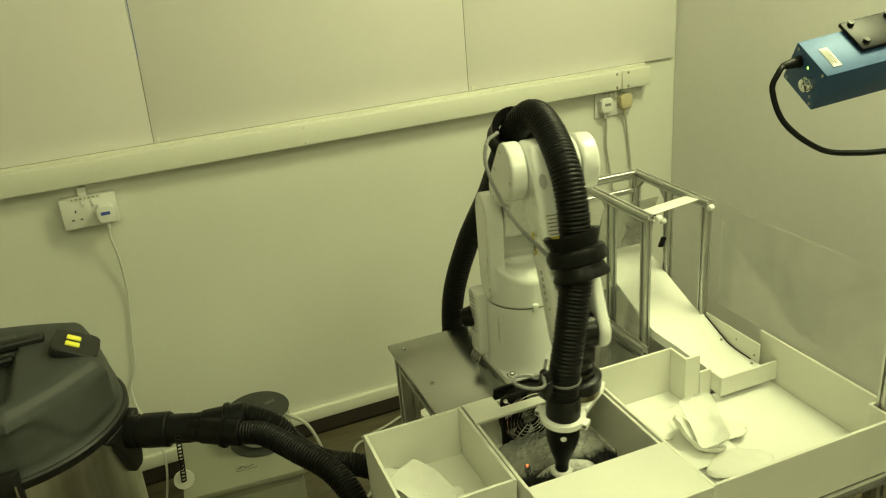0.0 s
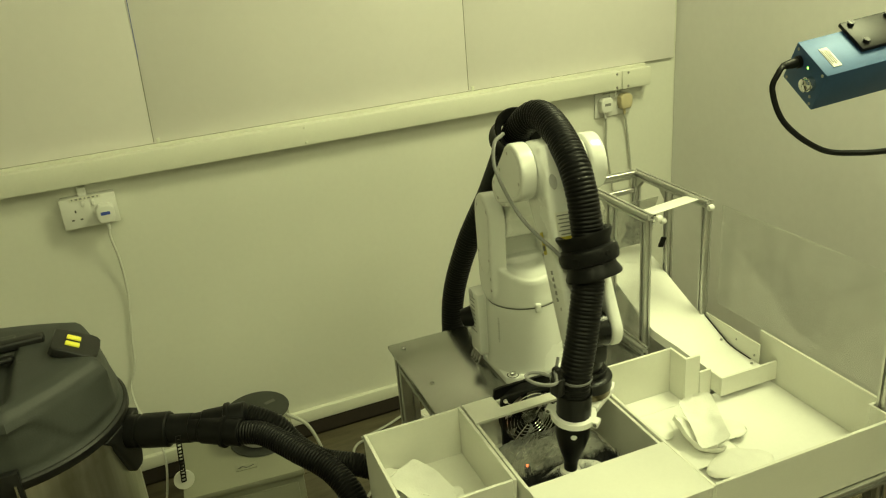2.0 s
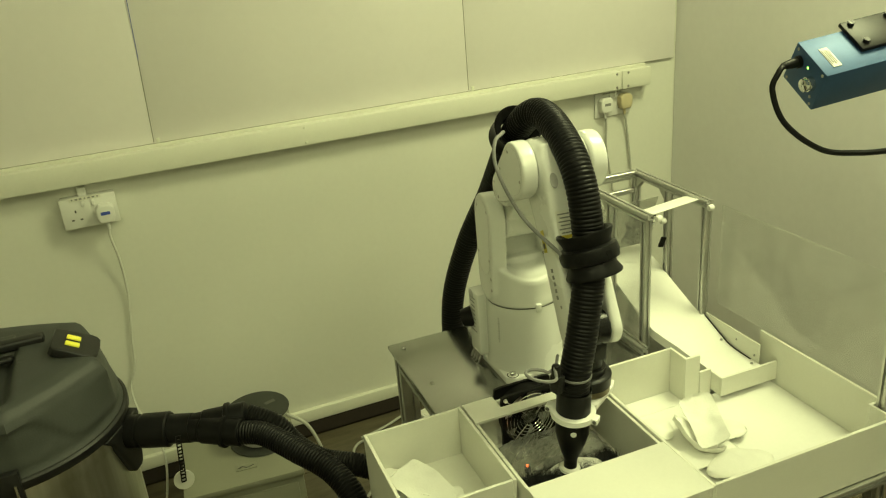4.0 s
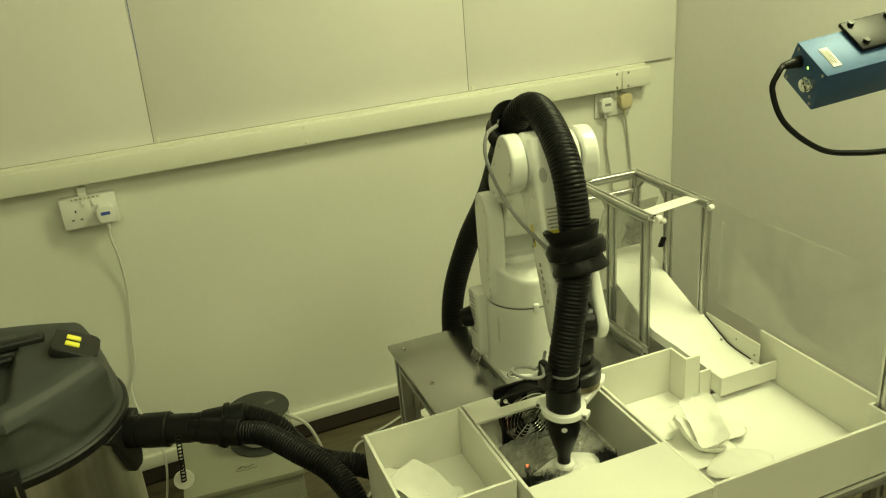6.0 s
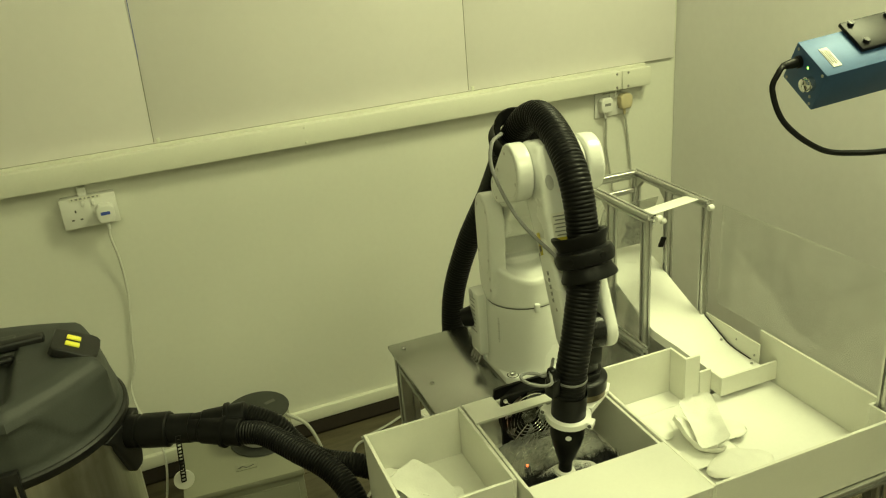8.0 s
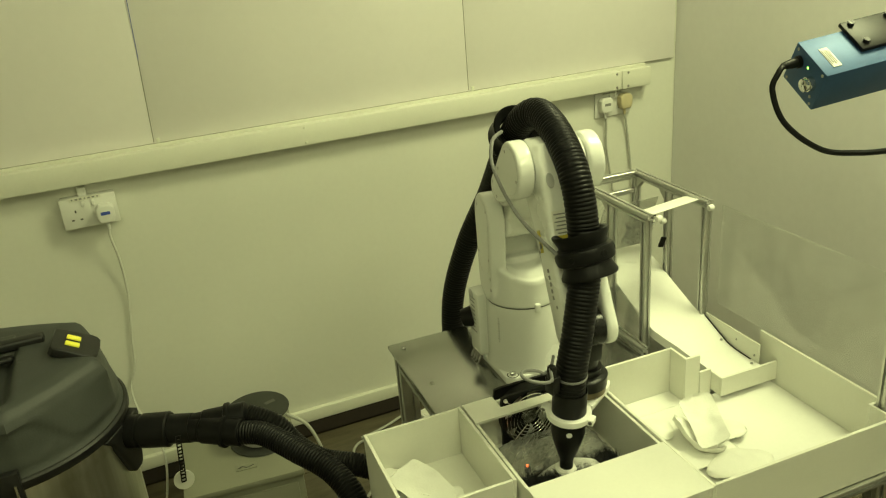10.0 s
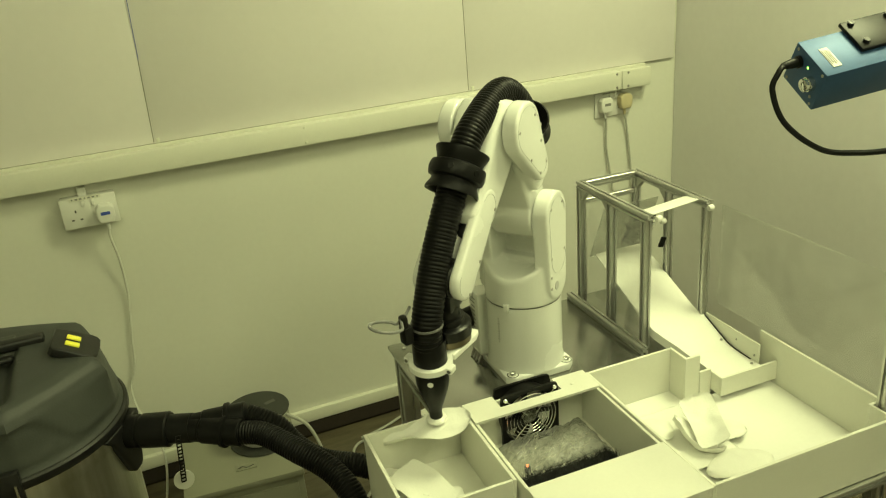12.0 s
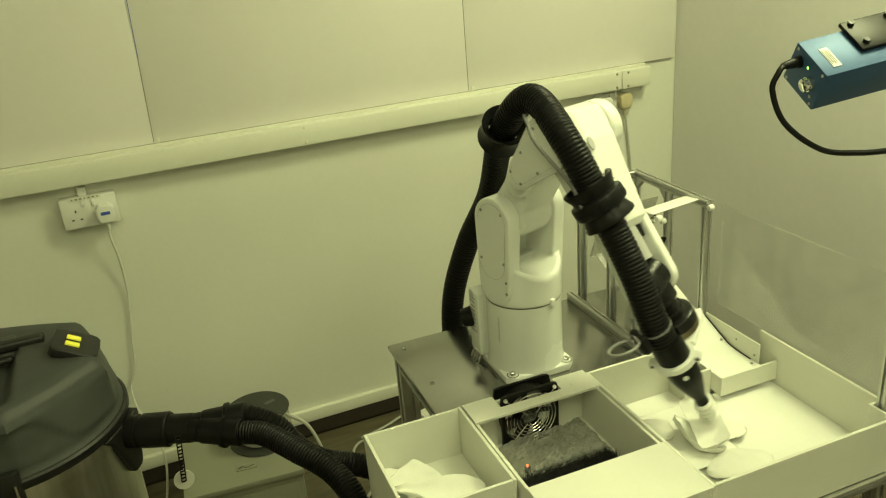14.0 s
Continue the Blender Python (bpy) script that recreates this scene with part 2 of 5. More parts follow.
def room():
    bm = B(); box(bm, ((XE + XW) / 2, 0.05, CEIL / 2), (XE - XW + 0.4, 0.1, CEIL))
    thing("wall_north", bm, WALL, pose(0, 0, 0), "cream painted wall with a dado of trunking", "wall", kind="structure")
    bm = B(); box(bm, (XE + 0.05, YS / 2 - 0.002, CEIL / 2), (0.1, -YS, CEIL))
    thing("wall_east", bm, WALL_E, pose(0, 0, 0), "grey-white semi-gloss partition wall", "wall", kind="structure")
    bm = B(); box(bm, (XW - 0.05, YS / 2 - 0.002, CEIL / 2), (0.1, -YS, CEIL))
    thing("wall_west", bm, WALL, pose(0, 0, 0), "plain cream painted wall", "wall", kind="structure")
    bm = B(); box(bm, ((XE + XW) / 2, YS - 0.05, CEIL / 2), (XE - XW + 0.4, 0.1, CEIL))
    thing("wall_south", bm, WALL, pose(0, 0, 0), "plain cream painted wall", "wall", kind="structure")
    bm = B(); box(bm, ((XE + XW) / 2, YS / 2, CEIL + 0.05), (XE - XW + 0.4, -YS + 0.4, 0.1))
    thing("ceiling", bm, CEILM, pose(0, 0, 0), "plain white ceiling", "ceiling", kind="structure")
    bm = B(); box(bm, ((XE + XW) / 2, YS / 2, -0.06), (XE - XW + 0.4, -YS + 0.4, 0.1))
    fl = thing("floor", bm, FLOORD, pose(0, 0, 0), "brown laminate plank floor", "floor", kind="structure")
    # dark strip drawn in place of the shade below the skirting
    bm = B(); box(bm, ((XE + XW) / 2, -0.009, 0.0275), (XE - XW - 0.004, 0.010, 0.053))
    thing("plinth", bm, FLOORD, pose(0, 0, 0), "dark brown strip standing for the shade under the skirting", "plinth", kind="structure")
    bm = B(); box(bm, ((XE + XW) / 2, -0.009, 0.0775), (XE - XW - 0.004, 0.018, 0.045), 0.003)
    thing("baseboard", bm, TRUNK, pose(0, 0, 0), "white painted skirting board", "skirting", kind="structure")
    for i, (lx, ly, sx, sy, lp) in enumerate(LAMPS):
        t = empty("ceiling_light", pose(lx, ly, CEIL), "flush white ceiling light panel", "light", "ceiling lights")
        bm = B()
        for dx, dy, wx, wy in ((0, sy / 2 + 0.015, sx + 0.06, 0.03), (0, -sy / 2 - 0.015, sx + 0.06, 0.03), (sx / 2 + 0.015, 0, 0.03, sy - 0.002), (-sx / 2 - 0.015, 0, 0.03, sy - 0.002)):
            box(bm, (dx, dy, -0.025), (wx, wy, 0.048), 0.002)
        part("frame", bm, PLASTIC_W, t)
        bm = B(); box(bm, (0, 0, -0.02), (sx - 0.004, sy - 0.004, 0.008))
        part("diffuser", bm, DIFFUSER, t)
    return fl


FLOOR = room()


def boards():
    """White wall panels above the trunking, butted with thin dark joints."""
    xs = [XW + 0.02, -1.0, 0.068, 1.045, XE - 0.012]
    for a, b in zip(xs, xs[1:]):
        bm = B(); box(bm, ((a + b) / 2, -0.005, (1.0964 + 2.4) / 2), (b - a - 0.0003, 0.008, 2.4 - 1.0964), 0.0006)
        thing("wall_panel", bm, BOARD, pose(0, 0, 0), "large white wall panel above the trunking", "wall panel", "wall panels", kind="structure")
    bm = B(); box(bm, ((XW + XE) / 2, -0.0040, 1.0958), (XE - XW - 0.05, 0.0078, 0.0018))
    thing("panel_joint", bm, JOINT, pose(0, 0, 0), "thin brown gap under the wall panels", "joint", kind="structure")
    # joint strips; the first leans a little
    for x, z0, z1, lean, mt in ((0.0739, 1.33, 2.39, 1.43, BLUEINK), (0.0661, 1.10, 1.33, 1.43, JOINT), (1.0450, 1.10, 2.39, 0, JOINT)):
        zc = 0.5 * (z0 + z1)
        x += 0.025 * (zc - 1.487) if mt is BLUEINK else 0
        bm = B(); box(bm, (0, 0, 0), (0.0017, 0.0012, z1 - z0))
        thing("panel_joint", bm, mt, pose(x, -0.0092, zc, 0, lean, 0), "thin dark joint between wall panels", "joint", kind="structure")


boards()


def trunking():
    t = empty("cable_trunking", pose(0, 0, 1.0233), "cream plastic dado trunking along the wall", "trunking")
    x1 = 1.727
    cut = 1.607
    for a, b in ((-2.15, cut), (cut + 0.003, x1)):
        bm = B(); box(bm, ((a + b) / 2, -0.026, 0.032), (b - a, 0.047, 0.062), 0.0022)
        part("cover", bm, TRUNK, t)
    bm = B(); box(bm, ((x1 - 2.15) / 2, -0.0085, 0.0665), (x1 + 2.15, 0.017, 0.0105), 0.001)
    part("top_flange", bm, TRUNK, t)
    for x in (0.487, 1.588, 1.634):
        for z in (0.009, 0.055):
            bm = B(); lathe(bm, [(0, 0.0022), (0.003, 0.002), (0.0045, 0)], 12, pose(x, -0.0495, z, 90))
            part("screw", bm, SCREW if x > 1 else TRUNK, t)
    for x in (0.075, 1.06):
        bm = B(); box(bm, (x, -0.011, 0.080), (0.009, 0.004, 0.014), 0.001)
        part("clip", bm, TRUNK, t, "small clear panel clip")


trunking()


def socket(x, z, second):
    t = empty("wall_socket", pose(x, 0 if second else 0.0358, z), "white double mains socket on a surface box" if second else "white double mains socket below the trunking", "socket", "wall sockets")
    if second:
        bm = B(); box(bm, (0, -0.019, 0), (0.142, 0.036, 0.082), 0.003)
        part("back_box", bm, PLASTIC_W, t)
    bm = B(); box(bm, (0, -0.041, 0), (0.146, 0.008, 0.086), 0.003)
    plate = part("plate", bm, PLASTIC_W, t)
    for sx in (-0.036, 0.036):
        for dx, dz, w, h in ((0, 0.012, 0.004, 0.008), (-0.011, -0.012, 0.007, 0.004), (0.011, -0.012, 0.007, 0.004)):
            bm = B(); box(bm, (sx + dx, -0.0452, dz - 0.006), (w, 0.0008, h))
            part("pin_hole", bm, SEAM, plate)
        bm = B(); box(bm, (sx * 0.36, -0.047, 0.026), (0.010, 0.005, 0.018), 0.0015)
        part("switch", bm, PLASTIC_W, plate)
    bm = B(); box(bm, (-0.005, -0.0455, 0.040), (0.082, 0.0012, 0.010))
    lab = part("label_strip", bm, LABEL, t, "paper strip label with illegible marks")
    for i in range(7):
        bm = B(); box(bm, (-0.038 + i * 0.011, -0.0464, 0.040), (0.007 if i % 3 else 0.004, 0.0006, 0.004))
        part("mark", bm, GREYINK, lab)
    if second:
        bm = B(); box(bm, (-0.01, -0.012, 0.052), (0.022, 0.02, 0.026), 0.002)
        part("stub", bm, PLASTIC_W, t)


socket(-0.143, 0.946, True)
socket(1.598, 0.969, False)


def plug(x, z, material, label, mark, y=-0.046):
    t = empty("mains_plug", pose(x, y, z), label, "plug", "mains plugs")
    bm = B()
    out = [(-0.024, -0.010), (-0.017, -0.026), (0.017, -0.026), (0.024, -0.010), (0.024, 0.016), (0.014, 0.026), (-0.014, 0.026), (-0.024, 0.016)]
    slab(bm, out, -0.030, 0, 0.005)
    part("body", bm, material, t)
    bm = B(); tube(bm, [(0, -0.012, -0.024), (0, -0.013, -0.036), (0, -0.014, -0.048)], lambda i: 0.0058 - i * 0.001)
    part("strain_relief", bm, material, t)
    if mark:
        bm = B(); box(bm, (0, -0.0304, 0.003), (0.024, 0.0008, 0.009))
        part("mark", bm, mark, t, "small printed mark")


plug(-0.104, 0.938, PLASTIC_W, "white three-pin plug with a blue mark", BLUEINK)
plug(1.557, 0.973, PLASTIC_W, "white three-pin plug below the trunking", GREYINK, -0.0098)
plug(1.637, 0.976, PLASTIC_B, "cream-brown three-pin plug below the trunking", None, -0.0098)


def cable(name, pts, r, material, label, category="cable", per=10, n=8):
    bm = B(); tube(bm, spline(pts, per), r, n)
    return thing(name, bm, material, pose(0, 0, 0), label, category)


cable("power_cable", [(-0.104, -0.058, 0.90), (-0.108, -0.045, 0.86), (-0.100, -0.03, 0.78), (-0.102, -0.012, 0.667), (-0.122, -0.012, 0.52), (-0.135, -0.012, 0.424), (-0.160, -0.015, 0.353), (-0.150, -0.04, 0.271), (-0.112, -0.08, 0.145), (-0.13, -0.14, 0.03), (-0.16, -0.22, 0.012)], 0.0035, WCABLE, "thin white mains cable hanging down the wall")
cable("power_cable", [(1.557, -0.023, 0.932), (1.566, -0.016, 0.90), (1.568, -0.012, 0.818), (1.582, -0.012, 0.73), (1.60, -0.012, 0.6), (1.60, -0.015, 0.4), (1.59, -0.03, 0.02)], 0.0037, DULLC, "dull white mains cable running down the wall")
cable("power_cable", [(1.637, -0.023, 0.935), (1.648, -0.016, 0.90), (1.662, -0.012, 0.822), (1.673, -0.012, 0.72), (1.68, -0.012, 0.6), (1.68, -0.015, 0.4), (1.67, -0.03, 0.02)], 0.0037, DULLC, "pale mains cable running down the wall")

# ---- the work table and its frame ----
ZT, ZR, ZF = 0.70, 0.7672, 0.6668


def extrusion(bm, p0, p1, s=0.018):
    """A slotted square aluminium bar from p0 to p1 along one axis, with four grooves."""
    p0, p1 = Vector(p0), Vector(p1)
    ln = (p1 - p0).length
    h, g, dp = s / 2, s * 0.17, s * 0.22
    out = []
    for k in range(4):
        c, sn = math.cos(k * math.pi / 2), math.sin(k * math.pi / 2)
        for x, y in ((h, -h + 0.0015), (h, -g), (h - dp, -g), (h - dp, g), (h, g), (h, h - 0.0015), (h - 0.0015, h)):
            out.append((x * c - y * sn, x * sn + y * c))
    d = (p1 - p0).normalized()
    ref = Vector((1, 0, 0)) if abs(d.x) < 0.9 else Vector((0, 1, 0))
    u = (ref - d * ref.dot(d)).normalized()
    v = d.cross(u)
    a = [bm.verts.new(p0 + u * x + v * y) for x, y in out]
    b = [bm.verts.new(p1 + u * x + v * y) for x, y in out]
    bm.faces.new(a[::-1]); bm.faces.new(b)
    for i in range(len(out)):
        j = (i + 1) % len(out)
        bm.faces.new((a[i], a[j], b[j], b[i]))


def bar(name, p0, p1, parent, s=0.018):
    bm = B(); extrusion(bm, p0, p1, s)
    return part(name, bm, ALU, parent)


def work_table():
    x0, x1, y0, y1 = 0.4707, 1.19, -1.168, -0.7628
    t = empty("steel_table", tm((x0 + x1) / 2, (y0 + y1) / 2, 0), "low work table with a brushed steel top on slotted legs", "table")
    hx, hy = (x1 - x0) / 2, (y1 - y0) / 2
    bm = B(); box(bm, (0, 0, ZT - 0.005), (2 * hx, 2 * hy, 0.01), 0.0015)
    top = part("tabletop", bm, STEEL, t, "brushed steel plate")
    for sx in (-1, 1):
        for sy in (-1, 1):
            bar("leg", (sx * (hx - 0.03), sy * (hy - 0.03), 0), (sx * (hx - 0.03), sy * (hy - 0.03), ZT - 0.0105), t, 0.04)
    for sy in (-1, 1):
        bar("rail", (-hx + 0.05, sy * (hy - 0.03), ZT - 0.032), (hx - 0.05, sy * (hy - 0.03), ZT - 0.032), t, 0.04)
    for sx in (-1, 1):
        bar("rail", (sx * (hx - 0.03), -hy + 0.051, ZT - 0.032), (sx * (hx - 0.03), hy - 0.051, ZT - 0.032), t, 0.04)
    for x, y in ((-hx + 0.03, hy - 0.03), (-hx + 0.035, -hy + 0.2), (hx - 0.03, hy - 0.03), (-0.02, hy - 0.04)):
        bm = B(); lathe(bm, [(0, 0.0025), (0.003, 0.0025), (0.0045, 0.0015), (0.005, 0)], 12, pose(x, y, ZT))
        part("screw", bm, SCREW, top)
    # lower bench that carries the bins
    t = empty("bin_bench", tm(0.76, -1.37, 0), "slotted aluminium bench frame under the white bins", "bench")
    z = 0.6468
    for x in (-0.44, 0.38):
        for y in (-0.18, 0.15):
            bar("leg", (x, y, 0), (x, y, z - 0.010), t, 0.02)
    for y, xr in ((-0.195, 0.62), (0.15, 0.39)):
        bar("rail", (-0.45, y, z), (xr, y, z), t, 0.02)
    for x in (-0.44, -0.02, 0.38):
        bar("cross_rail", (x, -0.184, z), (x, 0.139, z), t, 0.02)


work_table()


def panel(name, parent, x0, x1, y0, y1, z0, z1, material=None, label="", bev=0.0008):
    bm = B(); box(bm, ((x0 + x1) / 2, (y0 + y1) / 2, (z0 + z1) / 2), (x1 - x0, y1 - y0, z1 - z0), bev, seg=1)
    return part(name, bm, material or PVC, parent, label)


TH = 0.006
ZB = 0.6570


def bins():
    # narrow reject bin
    t = empty("white_bin", tm(0, 0, 0), "open white foamboard bin with a few foam pieces", "bin", "white bins")
    x0, x1, y0, y1 = 0.2975, 0.4895, -1.4101, -1.1718
    panel("side_panel", t, x0, x0 + TH, y0, y1, 0.52, ZR)
    panel("side_panel", t, x1 - TH, x1, y0, y1, 0.52, ZR)
    panel("back_panel", t, x0 + TH + 0.0003, x1 - TH - 0.0003, y1 - TH, y1 - 0.0005, 0.52, ZR - 0.0006)
    panel("front_panel", t, x0 + TH + 0.0003, x1 - TH - 0.0003, y0 + 0.0005, y0 + TH, 0.52, ZR - 0.0006)
    panel("bottom_panel", t, x0 + TH + 0.0003, x1 - TH - 0.0003, y0 + TH + 0.0003, y1 - TH - 0.0003, ZF - TH, ZF)
    # bin with the fan
    t = empty("fan_bin", tm(0, 0, 0), "white foamboard bin with a slotted fan and half lid", "bin", "white bins")
    x0, x1, y0, y1 = 0.4946, 0.7549, -1.5666, -1.1767
    zb = 0.6632
    panel("side_panel", t, x0, x0 + TH, y0, y1, zb - 0.01, ZR - 0.0052)
    panel("side_panel", t, x1 - TH, x1, y0, y1, zb - 0.01, ZR - 0.0052)
    panel("back_panel", t, x0 + TH + 0.0003, x1 - TH - 0.0003, y1 - TH, y1 - 0.0005, zb - 0.01, ZR - 0.0056)
    panel("front_panel", t, x0 + TH + 0.0003, x1 - TH - 0.0003, y0 + 0.0005, y0 + TH, zb - 0.01, ZR - 0.0056)
    panel("bottom_panel", t, x0 + TH + 0.0003, x1 - TH - 0.0003, y0 + TH + 0.0003, y1 - TH - 0.0003, zb - 0.006, zb)
    # cover strip round the fan slot
    fx0, fx1, fy0, fy1 = 0.556, 0.686, -1.2115, -1.170
    ys = -1.2356
    bm = B()
    ring = [(x0 - 0.001, ys), (x1 + 0.001, ys), (x1 + 0.001, y1 + 0.006), (fx1, y1 + 0.006), (fx1, fy0), (fx0, fy0), (fx0, y1 + 0.006), (x0 - 0.001, y1 + 0.006)]
    lo = [bm.verts.new((x, y, ZR - 0.005)) for x, y in ring]
    hi = [bm.verts.new((x, y, ZR)) for x, y in ring]
    bm.faces.new(lo[::-1]); bm.faces.new(hi)
    for i in range(8):
        bm.faces.new((lo[i], lo[(i + 1) % 8], hi[(i + 1) % 8], hi[i]))
    part("cover_strip", bm, PVC, t, "slotted white cover strip")
    bm = B(); lathe(bm, [(0, 0.0012), (0.003, 0.001), (0.0035, 0)], 10, pose(0.712, -1.205, ZR))
    part("plug", bm, PVC, t)
    panel("half_lid", t, x0 - 0.001, x1 + 0.001, y0 - 0.002, -1.4362, ZR - 0.005, ZR)
    # wide supply tray
    t = empty("supply_tray", tm(0, 0, 0), "wide white foamboard tray holding loose foam insoles", "tray", "white bins")
    x0, x1, y0, y1 = 0.7555, 1.1659, -1.5666, -1.1826
    panel("side_panel", t, x0 + 0.0002, x0 + TH, y0, y1, ZB, ZR)
    panel("back_panel", t, x0 + TH + 0.0003, 0.9544, y1 - TH, y1, ZB, ZR)
    panel("return_panel", t, 0.9546, 0.9546 + TH, -1.232, y1, ZB, ZR)
    panel("back_panel", t, 0.9547, 0.990, -1.238, -1.2323, ZB, ZR)
    panel("low_panel", t, 0.9905, 1.0182, -1.240, -1.2345, ZB, ZR - 0.039)
    panel("side_panel", t, 1.1599, 1.1659, -1.512, -1.2159, ZB, ZR + 0.0005)
    panel("return_panel", t, 1.1350, 1.1657, -1.5180, -1.5123, ZB, ZR - 0.0004)
    panel("side_panel", t, 1.1350, 1.1410, y0 + TH + 0.0003, -1.5183, ZB, ZR - 0.0008)
    panel("front_panel", t, x0 + TH + 0.0003, 1.30, y0, y0 + TH, ZB, ZR)
    panel("bottom_panel", t, x0 + TH + 0.0003, 1.1596, y0 + TH + 0.0003, -1.2405, ZF - TH, ZF, CHUTE)
    panel("bottom_panel", t, x0 + TH + 0.0003, 0.9542, -1.2402, y1 - TH - 0.0003, ZF - TH, ZF, CHUTE)


bins()


def fan():
    s, th = 0.122, 0.038
    cx, cz = 0.621, 0.7205
    t = empty("axial_fan", tm(cx, -1.2045, cz - 0.061), "black square axial fan with a chrome wire guard", "fan")
    fm = Matrix.Translation((0, 0, 0.061))
    n = 48
    bm = B()
    # square frame with a round throat
    ri, h = 0.056, s / 2
    def ringplate(ya, yb):
        inn, outt = [], []
        for i in range(n):
            a = 2 * math.pi * i / n
            c, q = math.cos(a), math.sin(a)
            k = h / max(abs(c), abs(q))
            k = min(k, h * 1.36)
            inn.append((ri * c, ri * q)); outt.append((k * c, k * q))
        rows = []
        for y in (ya, yb):
            rows.append(([bm.verts.new(fm @ Vector((x, y, z))) for x, z in inn], [bm.verts.new(fm @ Vector((x, y, z))) for x, z in outt]))
        (ia, oa), (ib, ob) = rows
        for i in range(n):
            j = (i + 1) % n
            for q in ((ia[i], ia[j], oa[j], oa[i]), (ib[i], ob[i], ob[j], ib[j]), (oa[i], oa[j], ob[j], ob[i]), (ia[i], ib[i], ib[j], ia[j])):
                bm.faces.new(q)
    ringplate(0, 0.006); ringplate(th - 0.006, th)
    lathe(bm, [(ri, 0.0055), (ri + 0.0025, 0.0055), (ri + 0.0025, th - 0.0055), (ri, th - 0.0055)], n, fm @ pose(0, 0, 0, -90), close=True)
    bmesh.ops.recalc_face_normals(bm, faces=bm.faces)
    part("frame", bm, BLACK, t)
    bm = B(); lathe(bm, [(0, 0), (0.02, 0), (0.023, 0.004), (0.023, 0.03), (0, 0.03)], 28, fm @ pose(0, 0.006, 0, -90))
    hub = part("hub", bm, BLACK, t)
    bm = B(); lathe(bm, [(0, -0.0006), (0.017, -0.0006), (0.0175, 0.0004)], 28, fm @ pose(0, 0.0055, 0, -90))
    part("hub_label", bm, FOIL, hub, "silver round maker's sticker")
    bm = B()
    for i in range(7):
        m = fm @ pose(0, 0.019, 0, 0, i * 360 / 7, 0) @ pose(0, 0, 0.037, 0, 0, 38)
        box(bm, (0, 0, 0), (0.034, 0.0014, 0.032), 0, m)
    part("blades", bm, BLACK, t)
    for r in (0.052, 0.045, 0.038, 0.031, 0.024, 0.017):
        bm = B(); tube(bm, [fm @ Vector((r * math.cos(a), -0.004, r * math.sin(a))) for a in [2 * math.pi * i / 44 for i in range(45)]], 0.0010, 6, False)
        part("guard_ring", bm, CHROME, t)
    for a in (45, 135, 225, 315):
        c, q = math.cos(radians(a)), math.sin(radians(a))
        bm = B(); tube(bm, [fm @ Vector((r * c, -0.0052, r * q)) for r in (0.014, 0.05)] + [fm @ Vector((0.0735 * c, -0.0022, 0.0735 * q))], 0.0011, 6)
        part("guard_spoke", bm, CHROME, t)
        bm = B(); lathe(bm, [(0, 0.004), (0.003, 0.004), (0.005, 0.001), (0.0052, 0)], 12, fm @ pose(0.0735 * c, -0.0005, 0.0735 * q, 90))
        part("screw", bm, CHROME, t)


fan()


